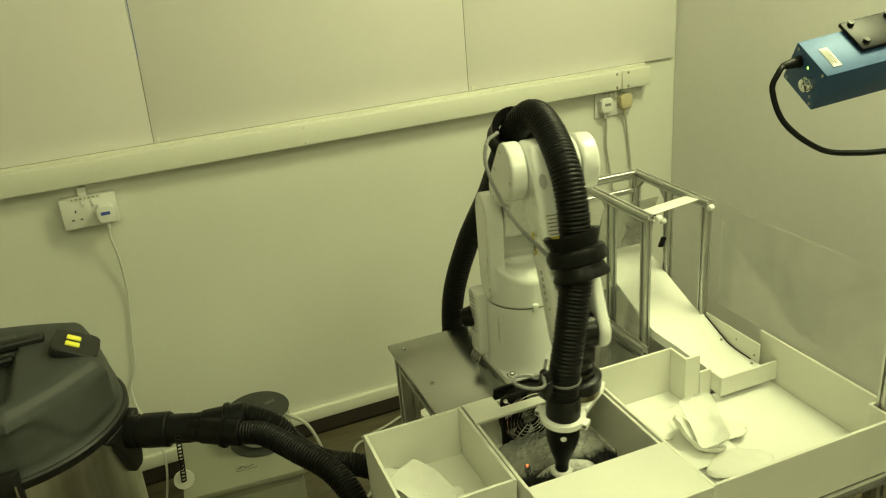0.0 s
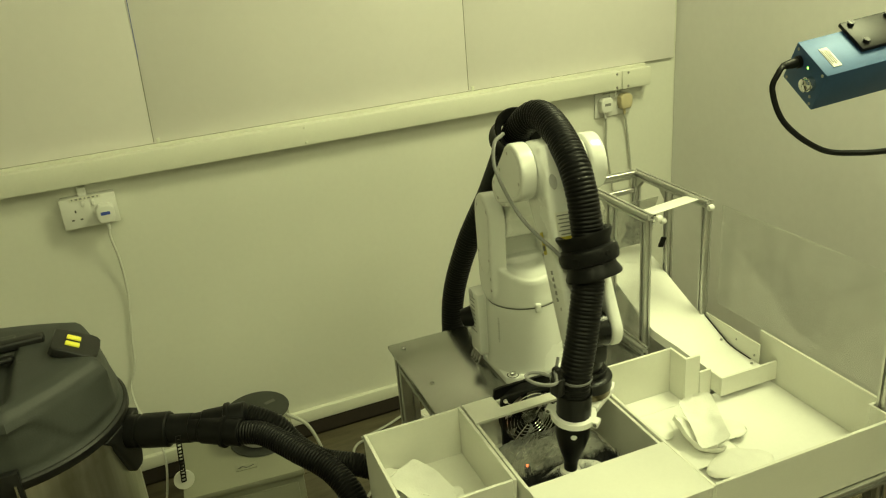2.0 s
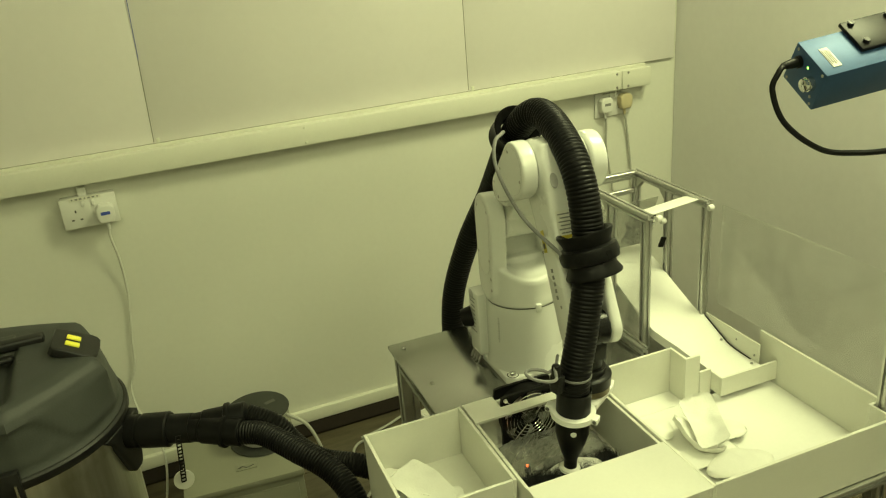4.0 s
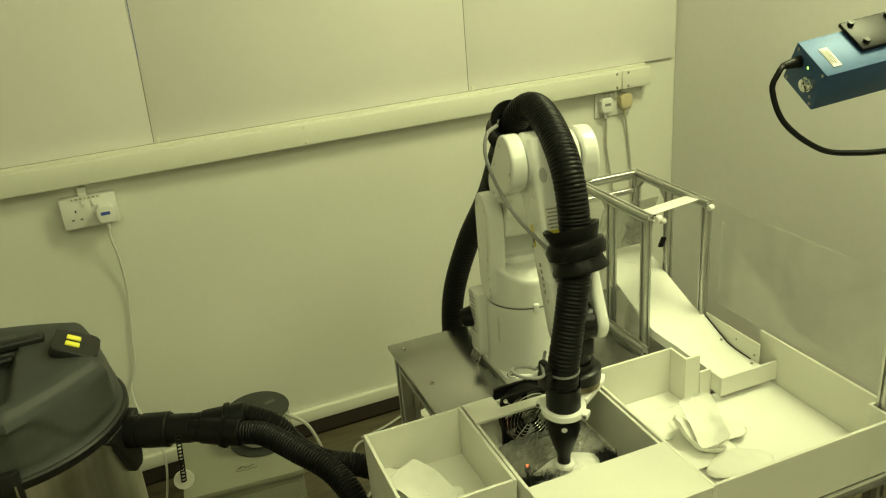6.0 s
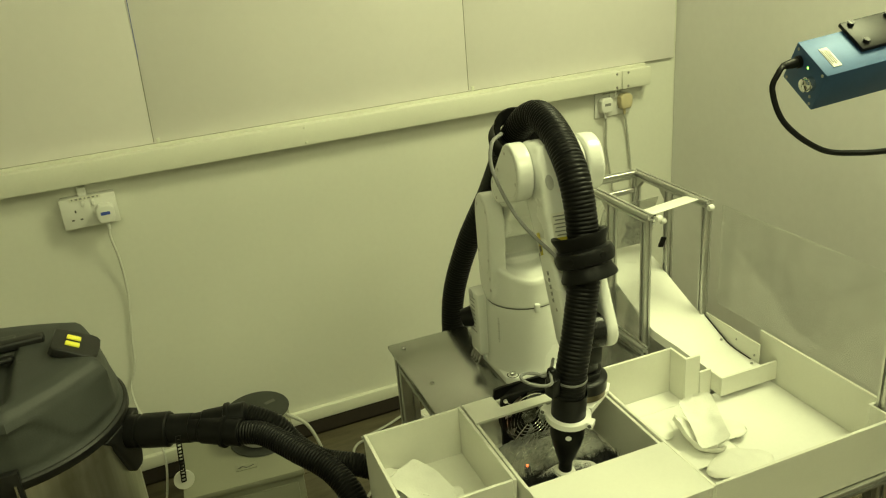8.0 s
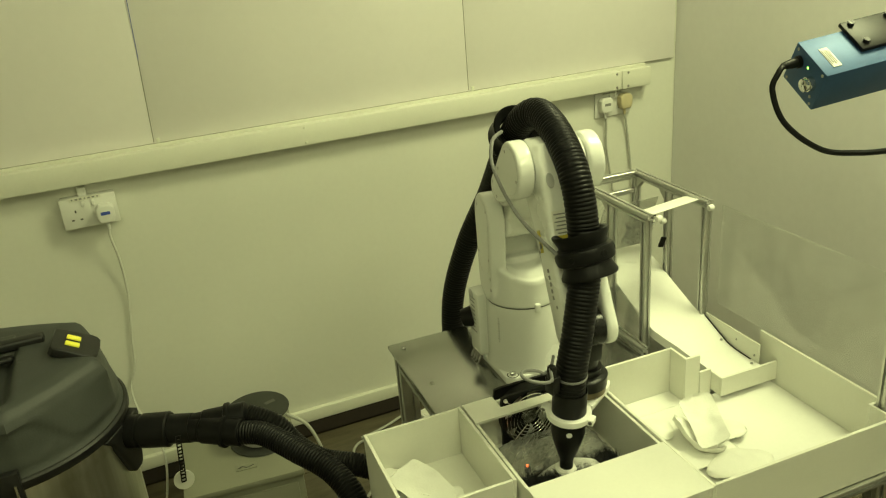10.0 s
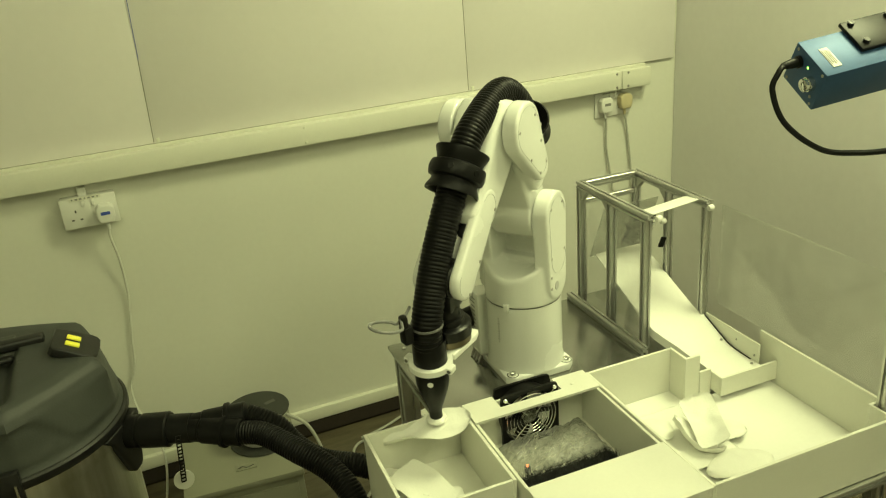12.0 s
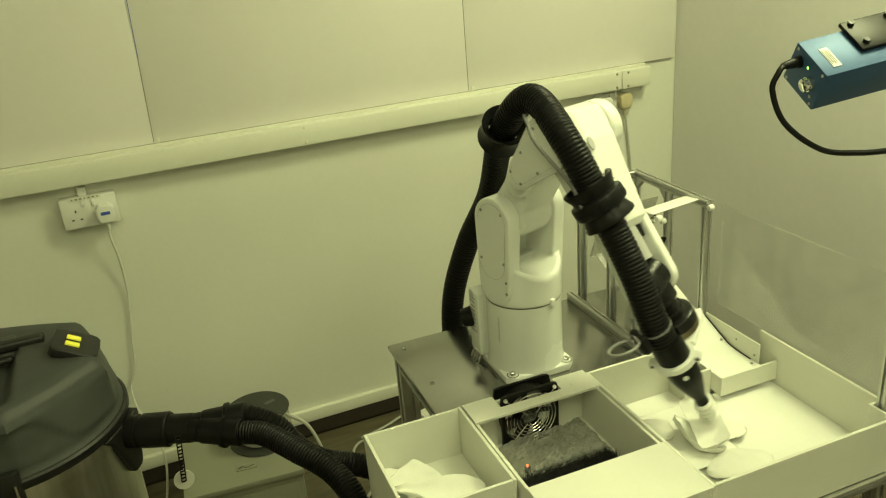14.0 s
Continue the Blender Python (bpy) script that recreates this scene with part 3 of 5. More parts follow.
def fan_bin_contents():
    rnd = random.Random(5)
    # fur pad
    t = empty("fur_pad", tm(0.632, -1.352, 0.6634), "black fur pad with grey tips lying in the bin", "fur pad")
    bm = B(); box(bm, (0, -0.005, 0.005), (0.20, 0.09, 0.010), 0.004)
    part("backing", bm, FUR, t)
    for name, cnt, mt, ln in (("fur", 12000, FUR, 0.0150), ("pale_tips", 1800, FURG, 0.0150)):
        vs, fs = [], []
        for i in range(cnt):
            x, y = rnd.uniform(-0.102, 0.102), rnd.uniform(-0.05, 0.042) + 0.006 * rnd.gauss(0, 1)
            a = rnd.uniform(0, 6.28)
            dx, dy = rnd.gauss(-0.004, 0.009) + 0.006 * noise.noise((x * 60, y * 60, 1)), rnd.gauss(0.002, 0.007) + 0.008 * noise.noise((x * 60, y * 60, 9))
            z = 0.006
            h = ln * rnd.uniform(0.5, 1.2)
            k = len(vs)
            w = 0.00055
            vs += [(x - w * math.cos(a), y - w * math.sin(a), z), (x + w * math.cos(a), y + w * math.sin(a), z), (x + dx, y + dy, z + h)]
            fs.append((k, k + 1, k + 2))
        me = bpy.data.meshes.new(name)
        me.from_pydata(vs, [], fs)
        me.materials.append(mt)
        ob = new(name, me)
        ob.parent = t
        tagged(ob, kind="stuff")
    # crumpled clear wrap
    bm = B()
    nx, ny = 110, 60
    g = []
    for j in range(ny + 1):
        for i in range(nx + 1):
            u, v = i / nx, j / ny
            x, y = -0.095 + 0.19 * u, -0.040 + 0.095 * v
            d = x * 0.8 + y * 0.6
            e = y * 0.8 - x * 0.6
            z = 0.004 + 0.010 * (0.8 - abs(noise.noise((d * 14, e * 42, 1.7)))) + 0.009 * (0.7 - abs(noise.noise((d * 24, e * 120, 4.1)))) + 0.005 * (0.6 - abs(noise.noise((d * 60, e * 320, 7.7)))) + 0.016 * max(0, v - 0.4)
            z = 0.8 * z + 0.005 * math.exp(-((u - 0.85) ** 2) / 0.02)
            edge = min(u, 1 - u, v, 1 - v)
            x += 0.008 * noise.noise((u * 9, v * 9, 2)) * (1 if edge < 0.1 else 0.3)
            g.append(bm.verts.new((x, y, z * min(1, 0.15 + edge * 9))))
    for j in range(ny):
        for i in range(nx):
            k = j * (nx + 1) + i
            bm.faces.new((g[k], g[k + 1], g[k + nx + 2], g[k + nx + 1]))
    wrap = empty("plastic_wrap", tm(0.645, -1.255, 0.6636), "crumpled clear plastic wrap in the bin", "plastic wrap")
    hs = [Vector(v.co) for v in g]
    part("film", bm, WRAP, wrap)
    # thin pale tubes pulled along the film, drawn for glints on its sharp folds
    bm = B()
    for k in range(230):
        u, v = rnd.random(), rnd.random()
        way = radians(rnd.gauss(37, 22)) if u < 0.75 else radians(rnd.gauss(100, 30))
        ln = rnd.uniform(0.010, 0.055)
        pts = []
        for i in range(7):
            x = -0.09 + 0.18 * u + math.cos(way) * ln * i / 6 + 0.0015 * rnd.gauss(0, 1)
            y = -0.036 + 0.086 * v + math.sin(way) * ln * i / 6 + 0.0008 * rnd.gauss(0, 1)
            ci = min(nx, max(0, round((x + 0.095) / 0.19 * nx)))
            cj = min(ny, max(0, round((y + 0.040) / 0.095 * ny)))
            pts.append(Vector((min(0.094, max(-0.094, x)), min(0.054, max(-0.039, y)), hs[cj * (nx + 1) + ci].z + 0.0006)))
        tube(bm, pts, rnd.uniform(0.00025, 0.0007), 4)
    tagged(part("glint_threads", bm, WRAPL, wrap, "pale threads drawn for the glints on the film's folds"), kind="stuff")
    t = empty("indicator_lamp", tm(0.5713, -1.2827, 0.6634), "tiny glowing red indicator lamp on a black puck", "lamp")
    bm = B(); lathe(bm, [(0, 0.012), (0.004, 0.012), (0.006, 0.010), (0.006, 0)], 12)
    part("puck", bm, BLACK, t)
    bm = B(); lathe(bm, [(0, 0.0162), (0.0017, 0.0155), (0.0024, 0.0121)], 10)
    part("bulb", bm, REDLED, t)


fan_bin_contents()


def insole_mesh(length=0.155, width=0.062, lift=0.010, seed=0, thick=0.006, fold=0.0, square=5, warp=0.004, tail=0.0):
    """A foam insole: rounded heel, narrow waist, broad forefoot, dished and slightly warped."""
    bm = B()
    nu, nv = 44, 16
    top, bot = [], []
    for i in range(nu + 1):
        u = i / nu
        s = -1 + 2 * u
        endr = max(0.0, 1 - abs(s) ** square) ** 0.5
        shape = 0.80 + 0.26 * math.sin((u - 0.15) * 3.6) - 0.12 * math.cos(u * 6.3 + 0.3)
        if square > 10:
            shape = 0.92 + 0.06 * math.sin(u * 5 + seed)
        if tail:
            k = min(1, max(0, (u - 0.20) / 0.45))
            shape = 0.26 + 0.74 * k * k * (3 - 2 * k)
            endr = (max(0, 1 - (max(0, u - 0.70) / 0.30) ** 2.4)) ** 0.5 * min(1, 0.35 + u * 6)
        w = width / 2 * shape * endr + 0.0008
        bend = 0.007 * math.sin(u * 3.1 + seed)
        for j in range(nv + 1):
            v = -1 + 2 * j / nv
            x = s * length / 2
            y = v * w + bend
            z = lift * (v * v * 0.8 + 0.9 * s * s - 0.4) + warp * noise.noise((x * 14 + seed * 3, y * 18, seed)) + 0.4 * warp * noise.noise((x * 45, y * 45, seed + 5))
            z += fold * max(0, s - 0.05) ** 2
            if tail:
                z -= tail * (0.030 * max(0, -s) ** 1.5 + 0.9 * lift * max(0, -s) ** 2)
            rim = 1 - 0.75 * max(abs(v), abs(s)) ** 6
            top.append(bm.verts.new((x, y, z + thick * 0.5 * rim)))
            bot.append(bm.verts.new((x, y, z - thick * 0.5 * rim)))
    n = nv + 1
    for i in range(nu):
        for j in range(nv):
            k = i * n + j
            bm.faces.new((top[k], top[k + n], top[k + n + 1], top[k + 1]))
            bm.faces.new((bot[k], bot[k + 1], bot[k + n + 1], bot[k + n]))
    for i in range(nu):
        for j in (0, nv):
            k = i * n + j
            f = (top[k], bot[k], bot[k + n], top[k + n])
            bm.faces.new(f if j == 0 else f[::-1])
    for i in (0, nu):
        for j in range(nv):
            k = i * n + j
            f = (top[k], top[k + 1], bot[k + 1], bot[k])
            bm.faces.new(f if i == 0 else f[::-1])
    bmesh.ops.recalc_face_normals(bm, faces=bm.faces)
    return bm


def insole(m, label, seed, **k):
    return thing("foam_insole", insole_mesh(seed=seed, **k), FOAM, m, label, "insole", "foam insoles")


def loose_insoles():
    z = ZF + 0.009
    insole(tm(0.906, -1.360, z + 0.030, 10, 13, -100), "white moulded foam insole leaning on the pile", 1, length=0.122, width=0.066, lift=0.012, thick=0.005, square=16, warp=0.009)
    insole(tm(0.878, -1.372, z + 0.013, -24, 14, -60), "curled white foam insole under another", 2, length=0.108, width=0.058, lift=0.014, thick=0.004, square=9, warp=0.014)
    insole(tm(0.838, -1.298, z + 0.007, 6, 4, 15), "white foam insole end under the pile", 3, length=0.085, width=0.055, lift=-0.008, warp=0.008)
    insole(tm(0.935, -1.352, z + 0.003, 0, 0, -40), "flat white foam insole beneath the pile", 4, length=0.12, width=0.066, lift=0.003, warp=0.006)
    insole(tm(0.912, -1.455, z + 0.008, 0, 4, -8), "rounded white foam piece by the tray front", 5, length=0.138, width=0.066, lift=-0.010, warp=0.007, square=7)
    insole(tm(0.880, -1.405, z + 0.001, 0, 0, 10), "thin white foam sheet on the tray floor", 8, length=0.11, width=0.06, lift=0.002, thick=0.003, square=18)
    insole(tm(0.372, -1.262, ZF + 0.017, 9, 12, -66), "white foam flap leaning in the narrow bin", 6, length=0.120, width=0.074, lift=0.003, thick=0.003, square=40, warp=0.005)
    insole(tm(0.360, -1.235, ZF + 0.013, -6, 7, -28), "white foam sheet lying in the narrow bin", 7, length=0.120, width=0.070, lift=0.003, thick=0.003, square=24, warp=0.005)
    insole(tm(0.372, -1.320, ZF + 0.006, 0, 0, -8), "flat white foam sheet on the bin floor", 11, length=0.13, width=0.10, lift=0.002, thick=0.003, square=20, warp=0.004)


loose_insoles()


def feed_frame():
    x0, x1, y0, y1 = 0.982, 1.137, -1.0573, -0.7934
    zt = 1.0178
    h = 0.009
    t = empty("feed_tower", tm(0, 0, ZT), "slotted aluminium tower standing on the steel table", "tower")
    top = zt - ZT
    ym = (y0 + y1) / 2 + 0.0
    for x, y in ((x0, y0), (x1, y0), (x0, y1), (x1, y1), (x0, ym), (x1, ym)):
        bar("post", (x, y, 0.0), (x, y, top - 2 * h - 0.0004), t)
    for x in (x0, x1):
        bar("top_rail", (x, y0 - h, top - h), (x, y1 + h, top - h), t)
    bar("top_rail", (x0 + h, y1, top - h), (x1 - h, y1, top - h), t)
    bar("base_rail", (x0 - 0.019, y0 - 0.03, h), (x0 - 0.019, y1 + 0.03, h), t)
    bar("inner_rail", (x0 + h, y1 - 0.001, top - 0.05), (x1 - h, y1 - 0.001, top - 0.05), t, 0.012)
    for x, y, s in ((x0, y1, -1), (x1, y1, -1), (x0, ym, 1), (x1, ym, 1)):
        bm = B()
        slab(bm, [(0, -0.0), (s * 0.024, -0.0), (0, -0.024)], -0.006, 0.006, 0, Matrix.Translation((x, y + s * 0.0092, top - 2 * h - 0.0006)) @ pose(0, 0, 0, 0, 0, 90))
        part("corner_bracket", bm, ALU, t)
    for x, y, z in ((x0 + 0.016, y0 - 0.012, top - 0.012), (x1 - 0.008, y0 - 0.014, top - 0.014), (x0 + 0.05, y0 + 0.02, top - 0.035)):
        bm = B(); lathe(bm, [(0, 0), (0.006, 0), (0.007, 0.002), (0.007, 0.010), (0.006, 0.012), (0, 0.012)], 18, pose(x, y, z, 0, 90, 0))
        part("roller", bm, PLASTIC_W, t, "white plastic roller")
    for x, y in ((x0, y0), (x1, y0), (x0, y1)):
        bm = B(); lathe(bm, [(0, 0.004), (0.003, 0.004), (0.004, 0)], 12, pose(x, y - 0.0092, top - 0.009, 90))
        part("bolt", bm, CHROME, t)
    # flap at the top
    bm = B(); box(bm, (0, 0, 0), (0.146, 0.046, 0.002), 0.0005, pose((x0 + x1) / 2 + 0.002, y0 + 0.036, top - 0.010, -7, -3, 4))
    part("flap", bm, CHUTE, t, "thin white plastic flap")
    # sheets
    tagged(part("side_sheet", sheet_bm((x0 - 0.0006, (y0 + y1) / 2, top / 2), (0.003, y1 - y0 - 0.02, top - 0.045)), ACRYL, t, "clear scratched acrylic sheet"))
    bm = B(); box(bm, (0, 0, 0), (0.148, 0.002, 0.16), 0.0005, pose((x0 + x1) / 2 + 0.002, y1 - 0.06, top - 0.115, 24, 0, 0))
    part("hanging_plate", bm, HAZY, t, "tilted hazy plastic plate")
    bm = B()
    g = []
    k = 34
    for j in range(k + 1):
        for i in range(k + 1):
            u, v = i / k, j / k
            ridge = 0.018 * (0.5 - abs(noise.noise((u * 5, v * 5, 3)))) + 0.014 * (0.5 - abs(noise.noise((u * 13, v * 13, 8))))
            g.append(bm.verts.new((-0.030 + 0.078 * u, -0.006 - ridge, -0.058 + 0.085 * v)))
    for j in range(k):
        for i in range(k):
            n = j * (k + 1) + i
            bm.faces.new((g[n], g[n + 1], g[n + k + 2], g[n + k + 1]))
    bag = part("foil_bag", bm, FOIL, t, "crumpled dark silvery bag", pose((x0 + x1) / 2 + 0.028, y1 - 0.066, top - 0.100, 24, 0, 0))
    bag.data.shade_flat()
    bm = B(); box(bm, (0.008, -0.015, 0.020), (0.050, 0.0010, 0.018), 0, pose(0, 0, 0, 0, 4, 0))
    part("bag_label", bm, SEAM, bag, "dark printed label")
    bm = B(); box(bm, (0, 0, 0), (0.014, 0.002, 0.026), 0, pose(x1 - 0.040, y0 + 0.10, top - 0.125, 10, 14, 0))
    part("tag", bm, BLACK, t, "small black tag")


def sheet_bm(c, s):
    bm = B(); box(bm, c, s)
    return bm


feed_frame()


def chute():
    t = empty("feed_chute", tm(0, 0, 0), "white sheet chute sloping from the tower down into the tray", "chute")
    # y, height, left edge, right edge
    prof = [(-0.835, 0.8415, 0.995, 1.1265), (-0.90, 0.8145, 0.994, 1.1270), (-0.97, 0.785, 0.9936, 1.1270), (-1.044, 0.754, 0.9936, 1.1270), (-1.070, 0.743, 0.9965, 1.1380), (-1.095, 0.7325, 1.007, 1.1380), (-1.125, 0.720, 1.022, 1.1380), (-1.150, 0.710, 1.031, 1.1380), (-1.180, 0.7065, 1.036, 1.1380), (-1.22, 0.706, 1.037, 1.1380), (-1.2655, 0.7058, 1.037, 1.1380)]
    rows = []
    bm = B()
    for k in range(len(prof) * 4 - 3):
        i, f = divmod(k, 4)
        a, b = prof[i], prof[min(i + 1, len(prof) - 1)]
        y, z, xa, xb = [p + (q - p) * f / 4 for p, q in zip(a, b)]
        drop = 0.018 * min(1, max(0, (-1.0 - y) / 0.05))
        rows.append([bm.verts.new(v) for v in ((xa, y, z), (xb, y, z), (xb, y, z - 0.003), (xa + 0.003, y, z - 0.003), (xa + 0.003, y, z - 0.0035 - drop), (xa, y, z - 0.0035 - drop))])
    for a, b in zip(rows, rows[1:]):
        for i in range(6):
            bm.faces.new((a[i], b[i], b[(i + 1) % 6], a[(i + 1) % 6]))
    bm.faces.new(rows[0]); bm.faces.new(rows[-1][::-1])
    bmesh.ops.recalc_face_normals(bm, faces=bm.faces)
    part("slide", bm, CHUTE, t)
    panel("lip", t, 1.0185, 1.1596, -1.2715, -1.2660, 0.679, 0.7218, PVC)
    panel("cheek", t, 1.0185, 1.0235, -1.2657, -1.2195, 0.679, 0.7214, PVC)
    # level side skirt, with a dark wire where the slide meets it
    panel("skirt", t, 1.1384, 1.1420, -1.2400, -1.070, 0.7005, 0.7500, PVC)
    pts = [(xb - 0.002, y, z + 0.0012) for y, z, xa, xb in prof[4:10]]
    bm = B(); tube(bm, spline(pts, 6), 0.0013, 8)
    part("edge_wire", bm, BLACK, t, "thin dark wire along the chute edge")
    for x, y, z in ((1.128, -1.137, 0.7148), (1.126, -1.235, 0.7058)):
        bm = B(); lathe(bm, [(0, 0.003), (0.003, 0.002), (0.0034, 0)], 10, pose(x, y, z))
        part("screw", bm, SCREW, t)
    for y, z in ((-1.172, 0.730), (-1.228, 0.719)):
        bm = B(); lathe(bm, [(0, 0.002), (0.0022, 0.0015), (0.0026, 0)], 10, pose(1.1384, y, z, 0, -90, 0))
        part("screw", bm, SCREW, t)


chute()


def screen():
    t = empty("acrylic_screen", tm(0, 0, 0.60), "clear acrylic guard screen between aluminium posts", "screen")
    bm = B(); box(bm, (1.1690, -1.293, 0.285), (0.003, 0.446, 0.236))
    part("sheet", bm, ACRYL, t, "clear acrylic sheet")
    bar("post", (1.1530, -1.5285, -0.60), (1.1530, -1.5285, 0.40), t)


screen()

# ---- the sensor on its bracket ----


def sensor():
    m = pose(0.9574, -1.462, 1.3579, 32.2, -6.5, -8.5)
    t = empty("blue_sensor", m, "blue anodised sensor box with a cable and chrome connector", "sensor")
    w, h, ln = 0.078, 0.069, 0.21
    bm = B(); box(bm, (ln / 2, 0, 0), (ln, w, h), 0.0015)
    part("body", bm, BLUE, t)
    bm = B(); box(bm, (0.026, -0.006, h / 2 + 0.0006), (0.014, 0.040, 0.001))
    lab = part("label", bm, LABEL, t, "small white sticker with illegible print")
    for i in range(4):
        bm = B(); box(bm, (0.021 + i * 0.003, -0.006, h / 2 + 0.0014), (0.0012, 0.030 - 0.006 * (i % 2), 0.0005))
        part("print_line", bm, GREYINK, lab)
    bm = B(); box(bm, (0.122, 0.018, h / 2 + 0.004), (0.095, 0.062, 0.007), 0.002)
    br = part("bracket", bm, BLACK, t, "black mounting bracket")
    for dx in (-0.034, 0.03):
        for dy in (-0.018, 0.022):
            bm = B(); lathe(bm, [(0, 0.005), (0.0045, 0.005), (0.005, 0.004), (0.005, 0)], 14, pose(0.122 + dx, 0.018 + dy, h / 2 + 0.0075))
            part("bolt", bm, BLACKM, br)
    bm = B(); lathe(bm, [(0.0112, 0), (0.0112, 0.009), (0.0098, 0.0095), (0.0098, 0.015), (0.0085, 0.016), (0, 0.016)], 24, pose(0, -0.018, 0.002, 0, -90, 0))
    part("chrome_connector", bm, CHROME, t, "chrome round connector")
    bm = B(); lathe(bm, [(0.0095, 0), (0.0095, 0.004), (0.0075, 0.005), (0.0075, 0.014), (0.006, 0.024), (0.0045, 0.030)], 18, pose(0, 0.020, 0.012, 0, -90, 0))
    part("cable_connector", bm, BLACK, t)
    bm = B(); lathe(bm, [(0, 0.001), (0.0015, 0.0008), (0.002, 0)], 8, pose(-0.0003, 0.000, 0.017, 0, -90, 0))
    part("status_light", bm, GREENLED, t, "tiny green status light")
    for y, z in ((0.031, 0.028), (-0.031, 0.028), (-0.031, -0.028), (0.031, -0.028), (-0.026, -0.018)):
        bm = B(); lathe(bm, [(0, 0.001), (0.0022, 0.001), (0.0026, 0)], 10, pose(-0.0002, y, z, 0, -90, 0))
        part("screw", bm, SCREW, t)
    p = m @ Vector((-0.028, 0.020, 0.012))
    cable("sensor_cable", [p, p + Vector((-0.012, -0.004, -0.008)), (0.907, -1.452, 1.342), (0.917, -1.472, 1.294), (0.953, -1.510, 1.256), (1.003, -1.535, 1.247), (1.06, -1.555, 1.246), (1.14, -1.59, 1.25), (1.24, -1.62, 1.27)], 0.0046, BLACK, "black sensor cable curving away")
    # mast that carries the bracket, out of the picture
    t = empty("sensor_mast", pose(1.20, -1.64, 0), "black upright mast carrying the sensor bracket", "mast")
    bm = B(); box(bm, (0, 0, 0.75), (0.03, 0.03, 1.5), 0.002)
    part("pole", bm, BLACKM, t)
    bm = B(); rod(bm, (0, 0.0, 1.42), (-0.11, 0.150, 1.398), 0.011)
    part("arm", bm, BLACKM, t)


sensor()

# ---- the vacuum cleaner and the things along the wall ----


def vacuum():
    c = (-0.344, -0.774, 0)
    zr = 0.748
    t = empty("vacuum_cleaner", pose(*c), "wet and dry vacuum cleaner with grey head and steel tank", "vacuum cleaner")
    bm = B(); lathe(bm, [(0, 0.12), (0.195, 0.12), (0.208, 0.135), (0.208, 0.18), (0.212, 0.185), (0.212, zr - 0.05), (0.216, zr - 0.04), (0.216, zr - 0.012), (0.20, zr - 0.008), (0, zr - 0.008)], 72)
    part("tank", bm, TANK, t, "polished stainless steel tank")
    bm = B(); lathe(bm, [(0, 0.06), (0.16, 0.06), (0.205, 0.085), (0.205, 0.119), (0, 0.119)], 48)
    base = part("castor_base", bm, VACD, t)
    for a in (-60, 0, 60, 120, 180, 240):
        bm = B(); lathe(bm, [(0, -0.012), (0.026, -0.012), (0.030, -0.008), (0.030, 0.008), (0.026, 0.012), (0, 0.012)], 18, pose(0.165 * math.cos(radians(a)), 0.165 * math.sin(radians(a)), 0.030, 90, 0, a))
        part("castor", bm, VACD, base)
    bm = B(); lathe(bm, [(0.205, zr - 0.008), (0.223, zr - 0.010), (0.226, zr - 0.006), (0.226, zr + 0.007), (0.221, zr + 0.011), (0.205, zr + 0.011)], 72)
    part("rim_band", bm, VACD, t, "black rim band")
    # head: stepped, faceted dome with a flat top
    bm = B()
    n = 144
    knots = [(0.219, 0.0), (0.217, 0.030), (0.212, 0.060), (0.209, 0.090), (0.205, 0.120), (0.198, 0.142), (0.187, 0.156), (0.168, 0.165), (0.140, 0.170), (0.10, 0.173), (0.05, 0.174), (0.02, 0.174)]
    levels = []
    for (ra, za), (rb, zb) in zip(knots, knots[1:]):
        levels += [(ra + (rb - ra) * i / 4, 0.82 * (za + (zb - za) * i / 4)) for i in range(4)]
    step = lambda x: min(1, max(0, x)) ** 2 * (3 - 2 * min(1, max(0, x)))
    rings = []
    for r0, z in levels:
        ring = []
        f = z / 0.160
        for i in range(n):
            a = 2 * math.pi * i / n
            k = ((a + 0.35) % (math.pi / 3)) - math.pi / 6
            r = r0 * (1 + min(1, f * 1.6) * 0.7 * (0.955 / math.cos(k) - 1))
            # lower moulding, set back below an S-shaped ridge
            da = (math.degrees(a) + 72 + 180) % 360 - 180
            zc = 0.100 - 0.070 * step(da / 26) - 0.070 * step((-da - 60) / 26)
            r -= 0.0050 * step((zc - z) / 0.012) * step(z / 0.012)
            x, y = r * math.cos(a), r * math.sin(a)
            # scooped handle well, open to the front
            well = step((0.055 - x) / 0.030) * step((0.045 - y) / 0.012) * step((y + 0.185) / 0.05) * step((z - 0.09) / 0.05)
            ring.append(bm.verts.new((x, y, zr + 0.009 + z - 0.034 * well)))
        rings.append(ring)
    for a, b in zip(rings, rings[1:]):
        for i in range(n):
            j = (i + 1) % n
            bm.faces.new((a[i], a[j], b[j], b[i]))
    bm.faces.new(rings[-1])
    head = part("motor_head", bm, VACG, t, "grey moulded motor head")
    zt = zr + 0.152
    bm = B(); box(bm, (-0.075, 0.082, zt - 0.010), (0.24, 0.050, 0.020), 0.007, None, 3)
    part("shoulder", bm, VACG, head)
    bm = B(); box(bm, (-0.035, 0.050, zt + 0.002), (0.27, 0.030, 0.020), 0.006, None, 3)
    part("carry_handle", bm, VACD, head, "black carry handle")
    bm = B(); box(bm, (-0.06, 0.018, zt - 0.014), (0.20, 0.020, 0.012), 0.005, None, 3)
    part("hand_grip", bm, VACD, head)
    m = pose(0.161, -0.012, zt - 0.001, 0, 29, -6)
    bm = B()
